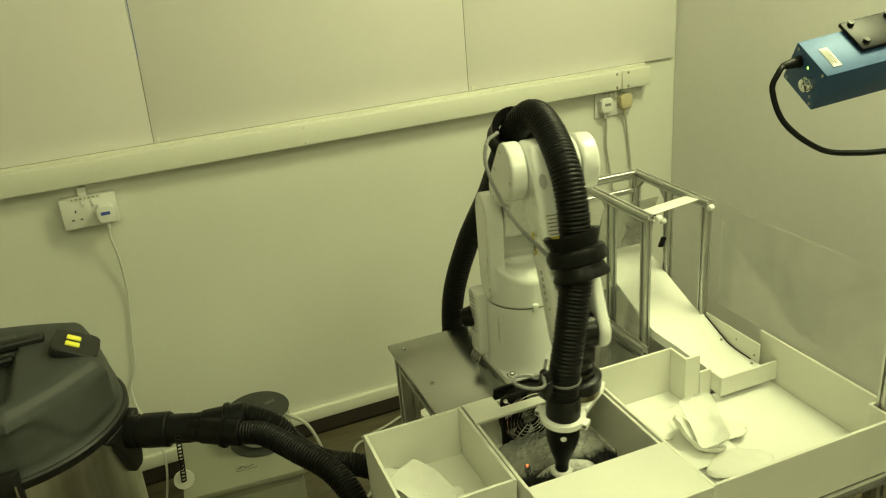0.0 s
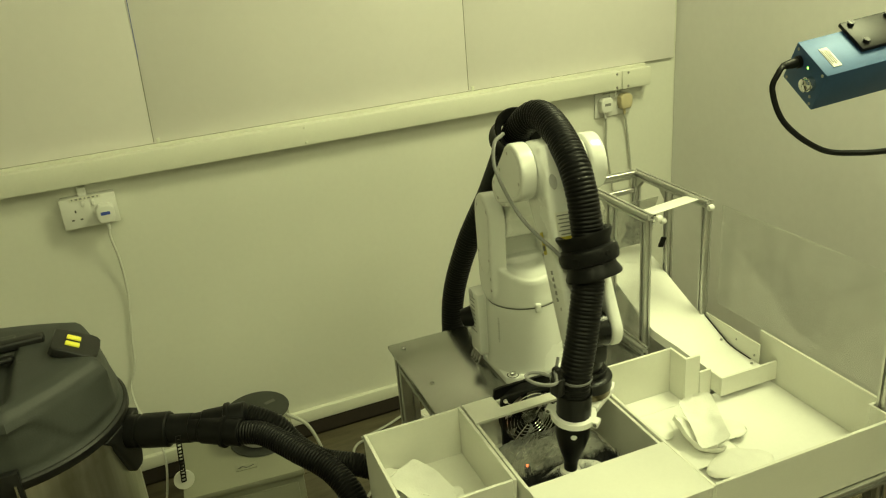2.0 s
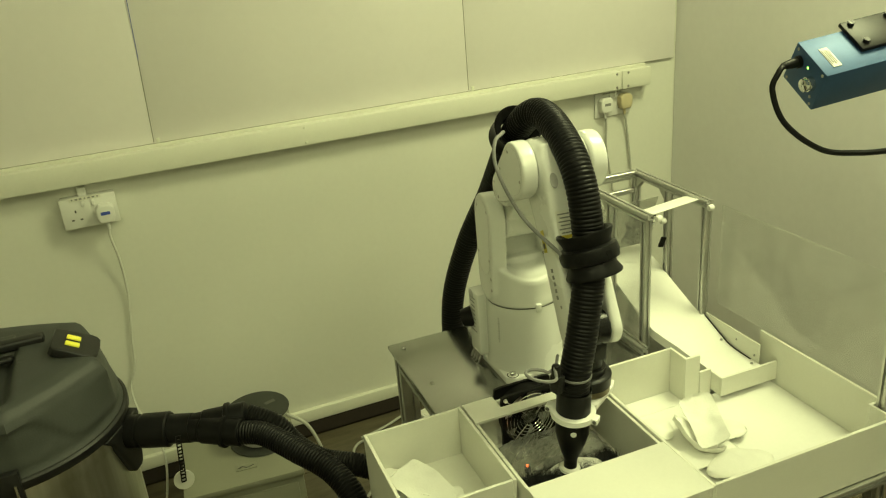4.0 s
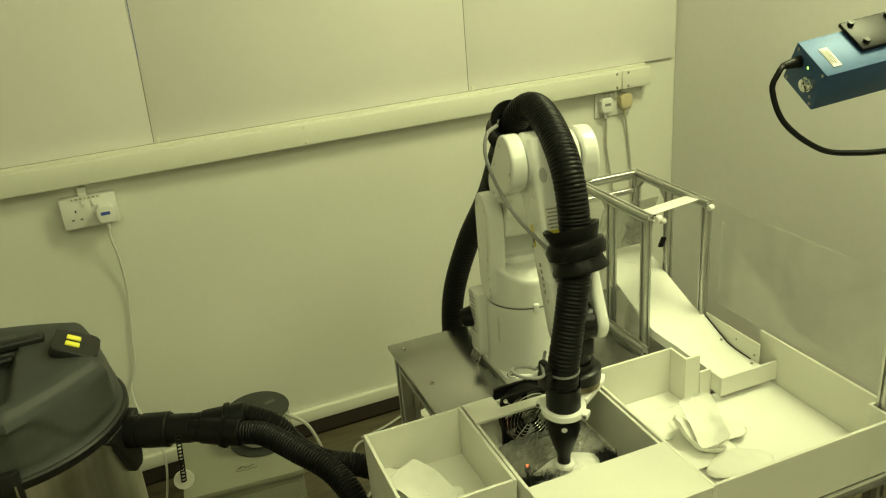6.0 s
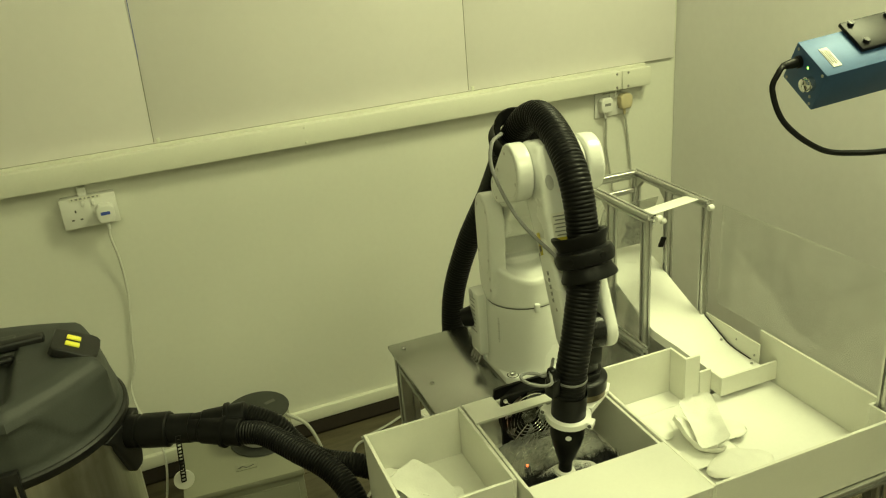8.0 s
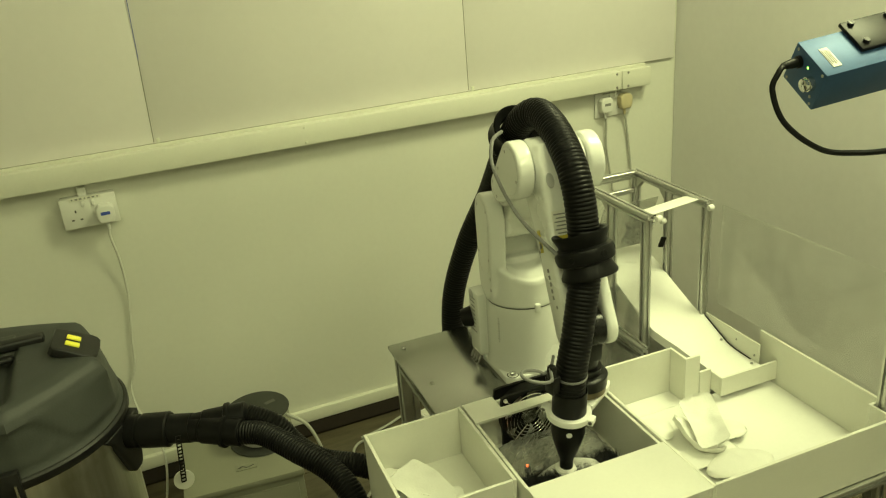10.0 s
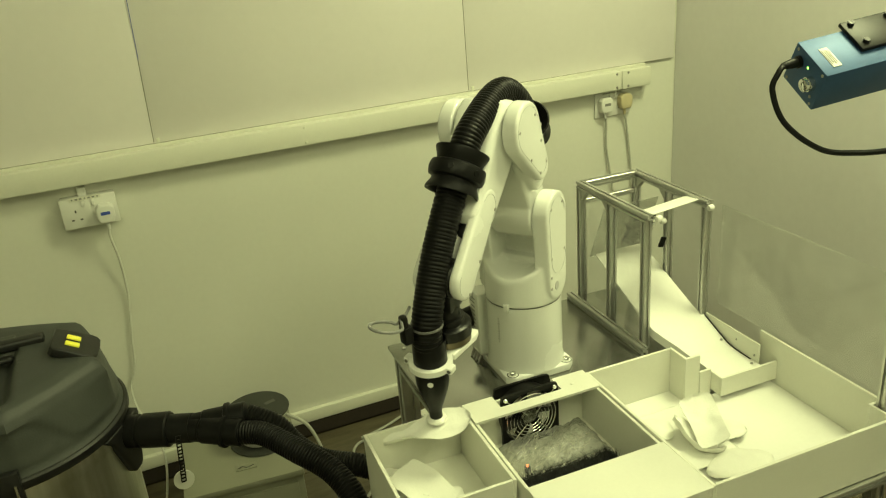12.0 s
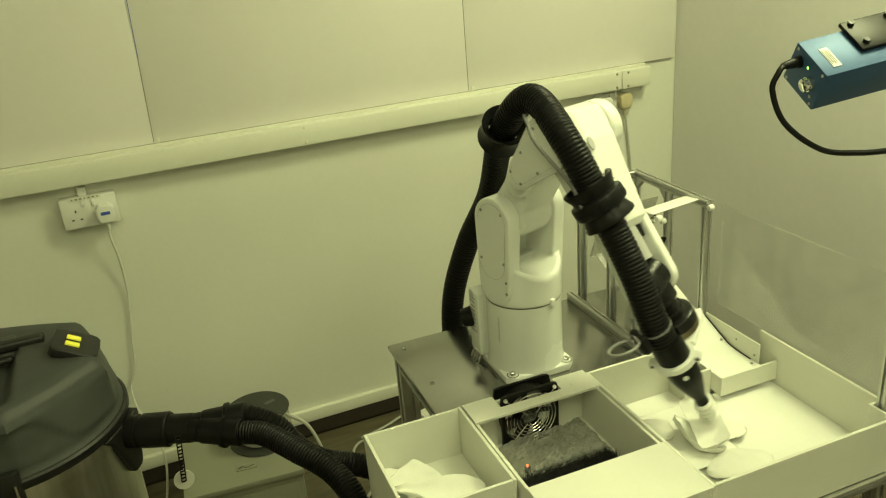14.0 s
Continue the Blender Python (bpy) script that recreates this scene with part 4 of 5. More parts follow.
    slab(bm, [(-0.046, -0.036), (-0.046, 0.040), (-0.040, 0.046), (0.018, 0.048), (0.034, 0.044), (0.042, 0.034), (0.044, 0.0), (0.042, -0.034), (0.036, -0.044), (0.024, -0.048), (-0.040, -0.042)], -0.016, 0.0035, 0.003, m @ pose(0, 0, 0, 90))
    part("switch_panel", bm, VACD, head, "black switch panel")
    for dy in (-0.015, 0.012):
        bm = B(); box(bm, (-0.008, dy, 0.0050), (0.027, 0.014, 0.005), 0.0018, m)
        part("switch", bm, YSWITCH, head, "yellow rocker switch")
    # latch
    la_m = pose(0, 0, 0, 0, 0, 3)
    bm = B(); box(bm, (0.0, -0.222, zr - 0.004), (0.05, 0.016, 0.075), 0.004, la_m)
    la = part("latch", bm, VACD, t)
    bm = B(); tube(bm, [la_m @ Vector(v) for v in ((-0.015, -0.232, zr + 0.01), (-0.015, -0.236, zr - 0.055), (0, -0.236, zr - 0.072), (0.015, -0.236, zr - 0.055), (0.015, -0.232, zr + 0.01))], 0.0025, 8)
    part("wire_clip", bm, CHROME, la, "chrome wire clip")
    # inlet
    ang = radians(-17)
    d = Vector((0.905, -0.42, 0.02)).normalized()
    p0 = Vector((0.214 * math.cos(ang), 0.214 * math.sin(ang), zr - 0.043))
    bm = B(); slab(bm, [(-0.020, -0.082), (-0.010, -0.090), (0.010, -0.090), (0.020, -0.082), (0.042, 0.008), (0.046, 0.028), (-0.085, 0.032), (-0.060, 0.010)], -0.016, 0.018, 0.006, Matrix.Translation(p0) @ pose(0, 0, 0, 0, 0, 60))
    part("inlet_plate", bm, VACD, t, "black inlet plate")
    bm = B(); lathe(bm, [(0.034, 0), (0.034, 0.022), (0.030, 0.024), (0.030, 0.030), (0.035, 0.032), (0.036, 0.085), (0.033, 0.088), (0, 0.088)], 32, axis_m(p0 + d * 0.012, d))
    part("inlet_socket", bm, BLACK, t)
    return Vector(c) + p0 + d * 0.10, d


INLET, INLET_WAY = vacuum()


def ribs(bm, pts, r, n=20, pitch=0.0062, depth=0.0017):
    total = sum((b - a).length for a, b in zip(pts, pts[1:]))
    k = int(total / pitch) * 4
    pp = even(pts, k)
    tube(bm, pp, lambda i: r - depth * (0, 0.75, 1, 0.25)[i % 4], n)


def wall_hoses():
    t = empty("hose_splitter", pose(0, 0, 0), "black Y-shaped hose splitter on the vacuum inlet", "hose splitter")
    a = INLET
    d1 = Vector((0.80, -0.58, 0.0)).normalized()
    d2 = Vector((0.92, -0.28, 0.10)).normalized()
    bm = B(); lathe(bm, [(0, 0), (0.030, 0), (0.030, 0.045), (0, 0.045)], 28, axis_m(a, INLET_WAY))
    part("stem", bm, BLACK, t)
    q = a + INLET_WAY * 0.03
    ends = []
    for d in (d1, d2):
        bm = B(); lathe(bm, [(0, 0), (0.026, 0), (0.026, 0.04), (0.028, 0.042), (0.028, 0.085), (0.033, 0.087), (0.033, 0.094), (0.028, 0.096), (0.028, 0.125), (0.026, 0.127), (0, 0.127)], 28, axis_m(q, d))
        part("branch", bm, BLACK, t)
        ends.append((q + d * 0.125, d))
    e, d = ends[0]
    bm = B(); ribs(bm, spline([e, e + d * 0.05, (0.170, -1.063, 0.694), (0.215, -1.120, 0.674), (0.240, -1.175, 0.643), (0.248, -1.210, 0.59), (0.25, -1.23, 0.52), (0.26, -1.22, 0.40), (0.32, -1.15, 0.22), (0.5, -0.9, 0.045)], 10), 0.0240)
    thing("vacuum_hose", bm, HOSE, pose(0, 0, 0), "black ribbed vacuum hose from the splitter", "hose", "vacuum hoses")
    e, d = ends[1]
    bm = B(); ribs(bm, spline([e, (0.1481, -0.952, 0.6929), (0.1804, -0.975, 0.6458), (0.2276, -1.005, 0.6117), (0.2977, -1.05, 0.6020), (0.37, -1.08, 0.56), (0.45, -1.03, 0.48), (0.6, -0.85, 0.3), (0.66, -0.70, 0.12), (0.66, -0.60, 0.035)], 10), 0.0245)
    thing("vacuum_hose", bm, HOSE, pose(0, 0, 0), "black ribbed vacuum hose passing under the table", "hose", "vacuum hoses")


wall_hoses()


def reel_and_cabinet():
    t = empty("drawer_cabinet", pose(0.100, -0.390, 0, 0, 0, -5), "cream low cabinet with a recessed pull on top", "cabinet")
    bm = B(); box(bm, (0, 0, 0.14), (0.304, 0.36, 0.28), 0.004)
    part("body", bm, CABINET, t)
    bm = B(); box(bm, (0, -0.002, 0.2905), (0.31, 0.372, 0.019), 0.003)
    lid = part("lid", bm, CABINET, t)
    bm = B(); box(bm, (0.01, -0.115, 0.3012), (0.055, 0.026, 0.003), 0.001)
    part("pull", bm, CABINET, lid, "small recessed plastic pull")
    bm = B(); tube(bm, spline([(-0.012, -0.12, 0.3035), (0, -0.117, 0.305), (0.012, -0.122, 0.3035), (0.03, -0.118, 0.3045)], 6), 0.0012, 6)
    part("scratch", bm, SEAM, lid)
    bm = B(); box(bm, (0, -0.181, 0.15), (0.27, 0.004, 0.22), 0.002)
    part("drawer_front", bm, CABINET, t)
    # cable reel on the cabinet
    t = empty("cable_reel", pose(0.165, -0.395, 0.3005), "dark plastic cable reel standing on the cabinet", "cable reel")
    for z in (0.0, 0.094):
        bm = B(); lathe(bm, [(0.012, 0), (0.088, 0), (0.090, 0.002), (0.088, 0.005), (0.012, 0.005)], 48, pose(0, 0, z), close=True)
        part("flange", bm, REEL, t)
    bm = B(); lathe(bm, [(0.045, 0.005), (0.045, 0.094)], 32)
    part("core", bm, REEL, t)
    bm = B()
    pts = []
    for i in range(16 * 20):
        a = 2 * math.pi * i / 20
        pts.append(Vector((0.056 * math.cos(a), 0.056 * math.sin(a), 0.0095 + 0.078 * i / 320)))
    tube(bm, pts, 0.0042, 6)
    part("wound_cable", bm, DULLC, t, "pale cable wound on the reel")
    for a in (20, 140, 260):
        bm = B(); box(bm, (0.042, 0, 0.0995), (0.030, 0.013, 0.0014), 0, pose(0, 0, 0, 0, 0, a))
        part("slot", bm, SEAM, t)
    # perforated strap with a clouded disc
    t = empty("perforated_strap", pose(-0.047, -0.965, 0.47), "black perforated plastic strap hanging with a clouded disc", "strap")
    bm = B()
    sm = pose(0.010, 0, 0.270, 0, 5, 12)
    for dx in (-0.0042, 0.0042):
        box(bm, (dx, 0, -0.052), (0.0022, 0.0018, 0.104), 0, sm)
    for i in range(14):
        box(bm, (0, 0, -0.0008 - i * 0.0079), (0.0070, 0.0016, 0.0030), 0, sm)
    part("band", bm, BLACK, t)
    bm = B(); lathe(bm, [(0, 0.004), (0.019, 0.004), (0.020, 0.003), (0.020, 0.001), (0.019, 0), (0, 0)], 28, pose(0.002, 0.004, 0.168, 78))
    part("disc", bm, STRAPW, t, "clouded plastic disc")
    cable("floor_cable", [(0.24, -0.40, 0.36), (0.30, -0.42, 0.30), (0.335, -0.47, 0.15), (0.34, -0.52, 0.02), (0.40, -0.60, 0.012), (0.5, -0.55, 0.012), (0.55, -0.45, 0.012), (0.47, -0.40, 0.012), (0.42, -0.50, 0.012), (0.6, -0.62, 0.012)], 0.005, DULLC, "pale cable trailing from the reel over the floor")
    cable("floor_cable", [(-0.06, -0.42, 0.012), (-0.02, -0.50, 0.012), (0.10, -0.60, 0.012), (0.3, -0.66, 0.012), (0.5, -0.72, 0.012), (0.7, -0.66, 0.012)], 0.004, WCABLE, "white cable lying on the floor")
    cable("floor_cable", [(0.30, -0.70, 0.05), (0.36, -0.78, 0.20), (0.33, -0.86, 0.30), (0.30, -0.82, 0.22), (0.36, -0.72, 0.10), (0.5, -0.7, 0.012)], 0.004, BLACK, "black cable looped beside the bin")

    cable("floor_cable", [(0.515, -0.235, 0.012), (0.493, -0.254, 0.012), (0.471, -0.252, 0.012), (0.459, -0.221, 0.012), (0.466, -0.184, 0.012), (0.492, -0.157, 0.012), (0.522, -0.152, 0.012), (0.550, -0.160, 0.012)], 0.0045, DULLC, "white cable looped on the floor beside the bin")
    cable("floor_cable", [(0.508, -0.133, 0.012), (0.562, -0.123, 0.012), (0.621, -0.103, 0.012), (0.666, -0.082, 0.012), (0.701, -0.070, 0.012), (0.732, -0.079, 0.012)], 0.0045, DULLC, "white cable running over the floor to an adaptor")
    t = empty("power_adaptor", pose(0.751, -0.135, 0, 0, 0, 15), "small white power adaptor lying under the table", "adaptor")
    bm = B(); box(bm, (0, 0, 0.017), (0.048, 0.060, 0.034), 0.004)
    part("body", bm, PLASTIC_W, t)
    bm = B(); box(bm, (0, 0, 0.0345), (0.030, 0.036, 0.0010))
    part("label", bm, LABEL, t)


reel_and_cabinet()

# ---- the robot ----
RX, RY, H2, L1, L2, OFF = 0.704, -0.999, 1.056, 0.233, 0.296, 0.010
TOOL_TURN = -142.0
NA = 0.071
HJ = H2 - ZT


def cast(name, bm, material, parent, label="", voxel=0.0025, rounds=5):
    """A cast body: overlapping volumes fused into one skin with soft fillets."""
    ob = part(name, bm, material, parent, label)
    fuse = ob.modifiers.new("fuse", "REMESH")
    fuse.mode, fuse.voxel_size, fuse.use_smooth_shade = "VOXEL", voxel, True
    soft = ob.modifiers.new("soften", "SMOOTH")
    soft.factor, soft.iterations = 0.5, rounds
    return ob


def screws(parent, pts, m, r=0.0032, material=None):
    for x, y, z in pts:
        bm = B(); lathe(bm, [(0, 0.0008), (r, 0.0006), (r * 1.15, -0.001)], 10, m @ Matrix.Translation((x, y, z)))
        part("screw", bm, material or SCREW, parent)


def robot():
    rob = empty("robot_arm", pose(RX, RY, ZT), "white six-axis robot arm bolted to the steel table", "robot arm")
    R = {"robot": rob}
    # base
    bm = B()
    h, c = 0.080, 0.016
    out = [(-h + c, -h), (h - c, -h), (h, -h + c), (h, h - c), (h - c, h), (-h + c, h), (-h, h - c), (-h, -h + c)]
    slab(bm, out, 0.0, 0.018, 0.003, pose(0, 0, 0, 90))
    lathe(bm, [(0.084, 0.016), (0.0825, 0.024), (0.0815, 0.04), (0.0805, 0.167), (0.078, 0.1695), (0, 0.1695)], 56)
    base = part("base", bm, RWHITE, rob, m=pose(0, 0, 0, 0, 0, TURN))
    for sx in (-1, 1):
        for sy in (-1, 1):
            bm = B(); lathe(bm, [(0.013, 0.0005), (0.011, 0.001), (0.011, 0.0004)], 18, pose(sx * 0.064, sy * 0.064, 0.018))
            part("bolt_pocket", bm, SEAM, base)
            bm = B(); lathe(bm, [(0, 0.011), (0.003, 0.011), (0.0035, 0.013), (0.006, 0.013), (0.0068, 0.012), (0.0068, 0.0)], 16, pose(sx * 0.064, sy * 0.064, 0.0120))
            part("bolt", bm, CHROME, base)
    bm = B(); box(bm, (-0.075, 0.062, 0.095), (0.035, 0.05, 0.15), 0.005)
    box(bm, (-0.03, 0.085, 0.09), (0.10, 0.035, 0.14), 0.005)
    conn = part("connector_block", bm, RWHITE, base, "white connector block with printed text")
    for i in range(9):
        bm = B(); box(bm, (-0.0932, 0.062 + (i % 2) * 0.003, 0.155 - i * 0.010), (0.0006, 0.030 - (i * 7 % 5) * 0.003, 0.0026))
        part("print_line", bm, GREYINK, conn)
    for i in range(4):
        bm = B(); lathe(bm, [(0.004, 0), (0.004, 0.012), (0.0025, 0.013), (0.0025, 0.02), (0, 0.02)], 12, pose(-0.088, 0.043 + i * 0.012, 0.018, 0, -150, 0))
        part("air_fitting", bm, SCREW, conn)
    bm = B(); lathe(bm, [(0, 0.001), (0.011, 0.001), (0.0115, 0.0)], 20, pose(-0.0925, 0.07, 0.16, 0, -90, 0))
    part("cap", bm, RGREY, conn)
    bm = B(); rod(bm, (-0.085, 0.082, 0.10), (-0.108, 0.092, 0.094), 0.024, 20, 0.020)
    part("cable_plug", bm, BLACK, conn, "black cable plug")
    bm = B()
    for k in range(10):
        box(bm, (0, 0, 0.14 - k * 0.006), (0.0008, 0.003 + 0.002 * (k % 3), 0.0016), 0, pose(0, 0, 0, 0, 0, -158) @ Matrix.Translation((0.0808, 0, 0)))
    part("base_print", bm, GREYINK, base)
    # turret: drum with two flat cheeks and a step between them
    bm = B()
    rings = lathe(bm, [(0, 0.1705), (0.0815, 0.1705), (0.0818, 0.173), (0.0818, 0.222), (0.0795, 0.229), (0.0740, 0.233), (0.06, 0.235), (0.03, 0.237), (0, 0.238)], 64)
    for ring in rings[3:]:
        for v in ring:
            v.co.z += 0.036 * min(1, abs(v.co.y) / 0.075) ** 2
    for s in (-1, 1):
        a, b = (0.0480, 0.0822) if s > 0 else (-0.0822, -0.0480)
        slab(bm, stadium(-0.002, 0.214, 0.043, 0.0, HJ, 0.050, 22), a, b, 0.003)
    box(bm, (-0.047, 0, 0.245), (0.034, 0.12, 0.11), 0.004)
    box(bm, (-0.028, 0, 0.242), (0.050, 0.12, 0.022), 0.001)
    tur = cast("turret", bm, RWHITE, rob, rounds=4)
    bm = B(); box(bm, (0.0835, 0.0, 0.171), (0.010, 0.012, 0.020), 0.003)
    part("stop_lug", bm, RWHITE, tur)
    bm = B(); lathe(bm, [(0.0808, 0.1693), (0.0808, 0.1712)], 56)
    part("seam_ring", bm, SEAM, tur)
    for s in (-1, 1):
        y = s * 0.0823
        screws(tur, [(0.028, 0.02, 0), (-0.028, 0.02, 0), (0.03, -0.085, 0), (-0.034, -0.085, 0), (0.034, -0.125, 0), (0.034, -0.15, 0)], Matrix.Translation((0, y, HJ)) @ pose(0, 0, 0, 90 if s < 0 else -90) @ (Matrix() if s < 0 else Matrix.Diagonal((1, -1, 1, 1))))
        bm = B(); tube(bm, [Vector((x, y * 1.002, z)) for x, z in stadium(-0.004, HJ - 0.09, 0.036, 0.0, HJ, 0.038)], 0.0004, 4)
        part("cover_seam", bm, RGREY, tur)
    bm = B(); lathe(bm, [(0, 0.002), (0.009, 0.002), (0.010, 0)], 20, pose(0.01, 0.0813, 0.205, -90))
    part("plug_cap", bm, RGREY, tur)
    # lower arm: drum at the shoulder, web, and two ears that hold the elbow
    bm = B()
    lathe(bm, [(0, -0.0468), (0.046, -0.0468), (0.050, -0.043), (0.050, 0.043), (0.046, 0.0468), (0, 0.0468)], 48, pose(0, 0, 0, 90))
    slab(bm, [(-0.042, 0.0), (0.034, 0.0), (0.024, L1 * 0.30), (0.018, L1 * 0.55), (0.006, L1 * 0.72), (-0.030, L1 * 0.72), (-0.044, L1 * 0.55), (-0.046, L1 * 0.30)], -0.0466, 0.0466, 0.006)
    for s in (-1, 1):
        a, b = (0.0505, 0.0805) if s > 0 else (-0.0805, -0.0505)
        slab(bm, stadium(-0.010, L1 * 0.56, 0.027, 0, L1, 0.052, 22), a, b, 0.004)
        a, b = (0.030, 0.064) if s > 0 else (-0.064, -0.030)
        slab(bm, stadium(-0.012, L1 * 0.42, 0.028, -0.008, L1 * 0.66, 0.030), a, b, 0.006)
    low = cast("lower_arm", bm, RWHITE, rob)
    for s in (-1, 1):
        y = 0.0806 if s > 0 else -0.0806
        mm = Matrix.Translation((0, y, 0)) @ pose(0, 0, 0, 90 if s < 0 else -90) @ (Matrix() if s < 0 else Matrix.Diagonal((1, -1, 1, 1)))
        screws(low, [(0.030, L1 + 0.020, 0), (-0.036, L1 + 0.004, 0), (-0.030, L1 - 0.055, 0), (0.022, L1 - 0.055, 0), (0.006, L1 - 0.105, 0), (-0.026, L1 - 0.105, 0)], mm, 0.003)
        bm = B(); tube(bm, [Vector((x, y * 1.0, z)) for x, z in stadium(-0.009, L1 * 0.60, 0.020, 0, L1, 0.043)], 0.0004, 4)
        part("cover_seam", bm, RGREY, low)
    # forearm
    bm = B()
    lathe(bm, [(0, -0.048), (0.046, -0.048), (0.052, -0.042), (0.052, 0.042), (0.046, 0.048), (0, 0.048)], 40, pose(0, 0, 0, 90))
    slab(bm, [(-0.046, 0.03), (-0.03, 0.053), (0.03, 0.055), (0.10, 0.047), (0.185, 0.040), (0.198, 0.03), (0.198, -0.020), (0.18, -0.034), (0.05, -0.05), (-0.02, -0.05)], -0.045, 0.045, 0.012)
    fore = cast("forearm", bm, RWHITE, rob)
    for s in (-1, 1):
        bm = B()
        a, b = (0.026, 0.047) if s > 0 else (-0.047, -0.026)
        slab(bm, stadium(0.15, 0.004, 0.030, L2, OFF, 0.033), a, b, 0.007)
        cov = part("wrist_cover", bm, RWHITE, fore)
        bm = B(); tube(bm, [Vector((x, s * 0.0471, z)) for x, z in stadium(0.155, 0.004, 0.024, L2, OFF, 0.027)], 0.0004, 4)
        part("cover_seam", bm, RGREY, cov)
        screws(cov, [(0.15, -0.018 if s < 0 else 0.018, 0), (0.25, 0.014, 0), (L2 + 0.016, OFF, 0)], Matrix.Translation((0, s * 0.0472, 0)) @ pose(0, 0, 0, 90 if s < 0 else -90), 0.003)
    bm = B(); box(bm, (0.208, 0, 0.004), (0.03, 0.0515, 0.050), 0.006)
    part("wrist_gap", bm, BLACK, fore)
    bm = B(); rod(bm, (0.155, 0, 0.004), (0.262, 0, 0.008), 0.0252, 24)
    part("wrist_shaft", bm, RGREY, fore)
    lm = pose(0.112, -0.020, 0.0462, 0, 6, 0)
    bm = B(); box(bm, (0, 0, 0), (0.050, 0.034, 0.0010), 0, lm)
    lab = part("rating_label", bm, LABEL, fore, "pale label with illegible print lines")
    for i in range(6):
        bm = B(); box(bm, (-0.019 + i * 0.0065, 0, 0.0008), (0.0022, 0.028 - 0.006 * (i % 2), 0.0005), 0, lm)
        part("print_line", bm, GREYINK, lab)
    bm = B(); box(bm, (0.0205, 0, 0.0008), (0.006, 0.026, 0.0005), 0, lm)
    part("yellow_strip", bm, YELLOW, lab, "yellow warning strip")
    bm = B(); box(bm, (0.132, -0.0476, -0.004), (0.040, 0.0008, 0.013))
    lab = part("warning_label", bm, YELLOW, fore, "yellow warning label with dark marks")
    bm = B(); box(bm, (0.140, -0.0482, -0.004), (0.010, 0.0005, 0.009))
    part("mark", bm, SEAM, lab)
    for i in range(5):
        bm = B(); box(bm, (0.185 + i * 0.012, -0.0474, 0.006), (0.007, 0.0006, 0.008))
        part("logo_bar", bm, GREYINK, fore)
    bm = B(); lathe(bm, [(0, 0.001), (0.010, 0.001), (0.0105, 0)], 20, pose(0.035, -0.03, 0.0553) @ Matrix.Diagonal((1.3, 0.7, 1, 1)))
    part("oval_cap", bm, RGREY, fore)
    # wrist
    bm = B()
    lathe(bm, [(0, -0.0245), (0.030, -0.0245), (0.032, -0.022), (0.032, 0.022), (0.030, 0.0245), (0, 0.0245)], 32, pose(0, 0, 0, 90))
    box(bm, (0, 0, -0.035), (0.048, 0.046, 0.045), 0.006)
    lathe(bm, [(0.024, -0.052), (0.024, -0.076), (0, -0.076)], 28)
    wr = part("wrist", bm, BLACKM, rob, "black wrist joint")
    # tool
    bm = B()
    lathe(bm, [(0, -0.074), (0.030, -0.074), (0.030, -0.086), (0.040, -0.088), (0.042, -0.09), (0.042, -0.110), (0, -0.110)], 36)
    tool = part("tool_flange", bm, BLACKM, rob, "black round tool changer")
    bm = B(); lathe(bm, [(0.0405, -0.1105), (0.0405, -0.123), (0.038, -0.1255), (0, -0.1255)], 36)
    part("force_sensor", bm, BRASS, tool, "bronze-grey force sensor ring")
    bm = B(); box(bm, (0.0, -0.0425, -0.122), (0.020, 0.0008, 0.008))
    part("sticker", bm, LABEL, tool)
    # bracket with clamp ring
    bm = B()
    t0 = -0.126
    na = NA
    lathe(bm, [(0.0305, t0 - 0.012), (0.0385, t0 - 0.012), (0.0395, t0 - 0.011), (0.0395, t0 - 0.001), (0.0385, t0), (0.0305, t0)], 48, pose(na, 0, 0), close=True)
    slab(bm, [(-0.045, -0.036), (-0.045, 0.036), (-0.03, 0.040), (na - 0.028, 0.033), (na - 0.033, 0.012), (na - 0.034, 0), (na - 0.033, -0.012), (na - 0.028, -0.033), (-0.03, -0.040)], -t0, -t0 + 0.012, 0.0015, pose(0, 0, 0, -90))
    for s in (-1, 1):
        box(bm, (na + 0.004, s * 0.042, t0 - 0.006), (0.018, 0.012, 0.0118), 0.0015)
    br = part("clamp_bracket", bm, PRINT, tool, "white printed clamp bracket")
    for s in (-1, 1):
        bm = B(); lathe(bm, [(0, 0.0005), (0.0035, 0.0004), (0.0038, -0.0005)], 12, pose(na + 0.0132, s * 0.043, t0 - 0.006, 0, 90, 0))
        part("screw_hole", bm, SEAM, br)
    # nozzle
    bm = B()
    lathe(bm, [(0.0300, -0.090), (0.0302, -0.160), (0.0298, -0.180), (0.026, -0.198), (0.0185, -0.223), (0.0130, -0.239), (0.0120, -0.245), (0.0120, -0.2585), (0.009, -0.2585)], 40, pose(na, 0, 0.0075))
    noz = part("nozzle", bm, BLACK, tool, "black tapered suction nozzle")
    bm = B(); lathe(bm, [(0, 0.0006), (0.005, 0.0005), (0.0055, -0.001)], 14, pose(na, 0, -0.159) @ pose(0, 0, 0, 0, 90, 24) @ Matrix.Translation((0, 0, 0.0302)))
    part("rivet", bm, PLASTIC_W, noz, "pale rivet")
    cups = []
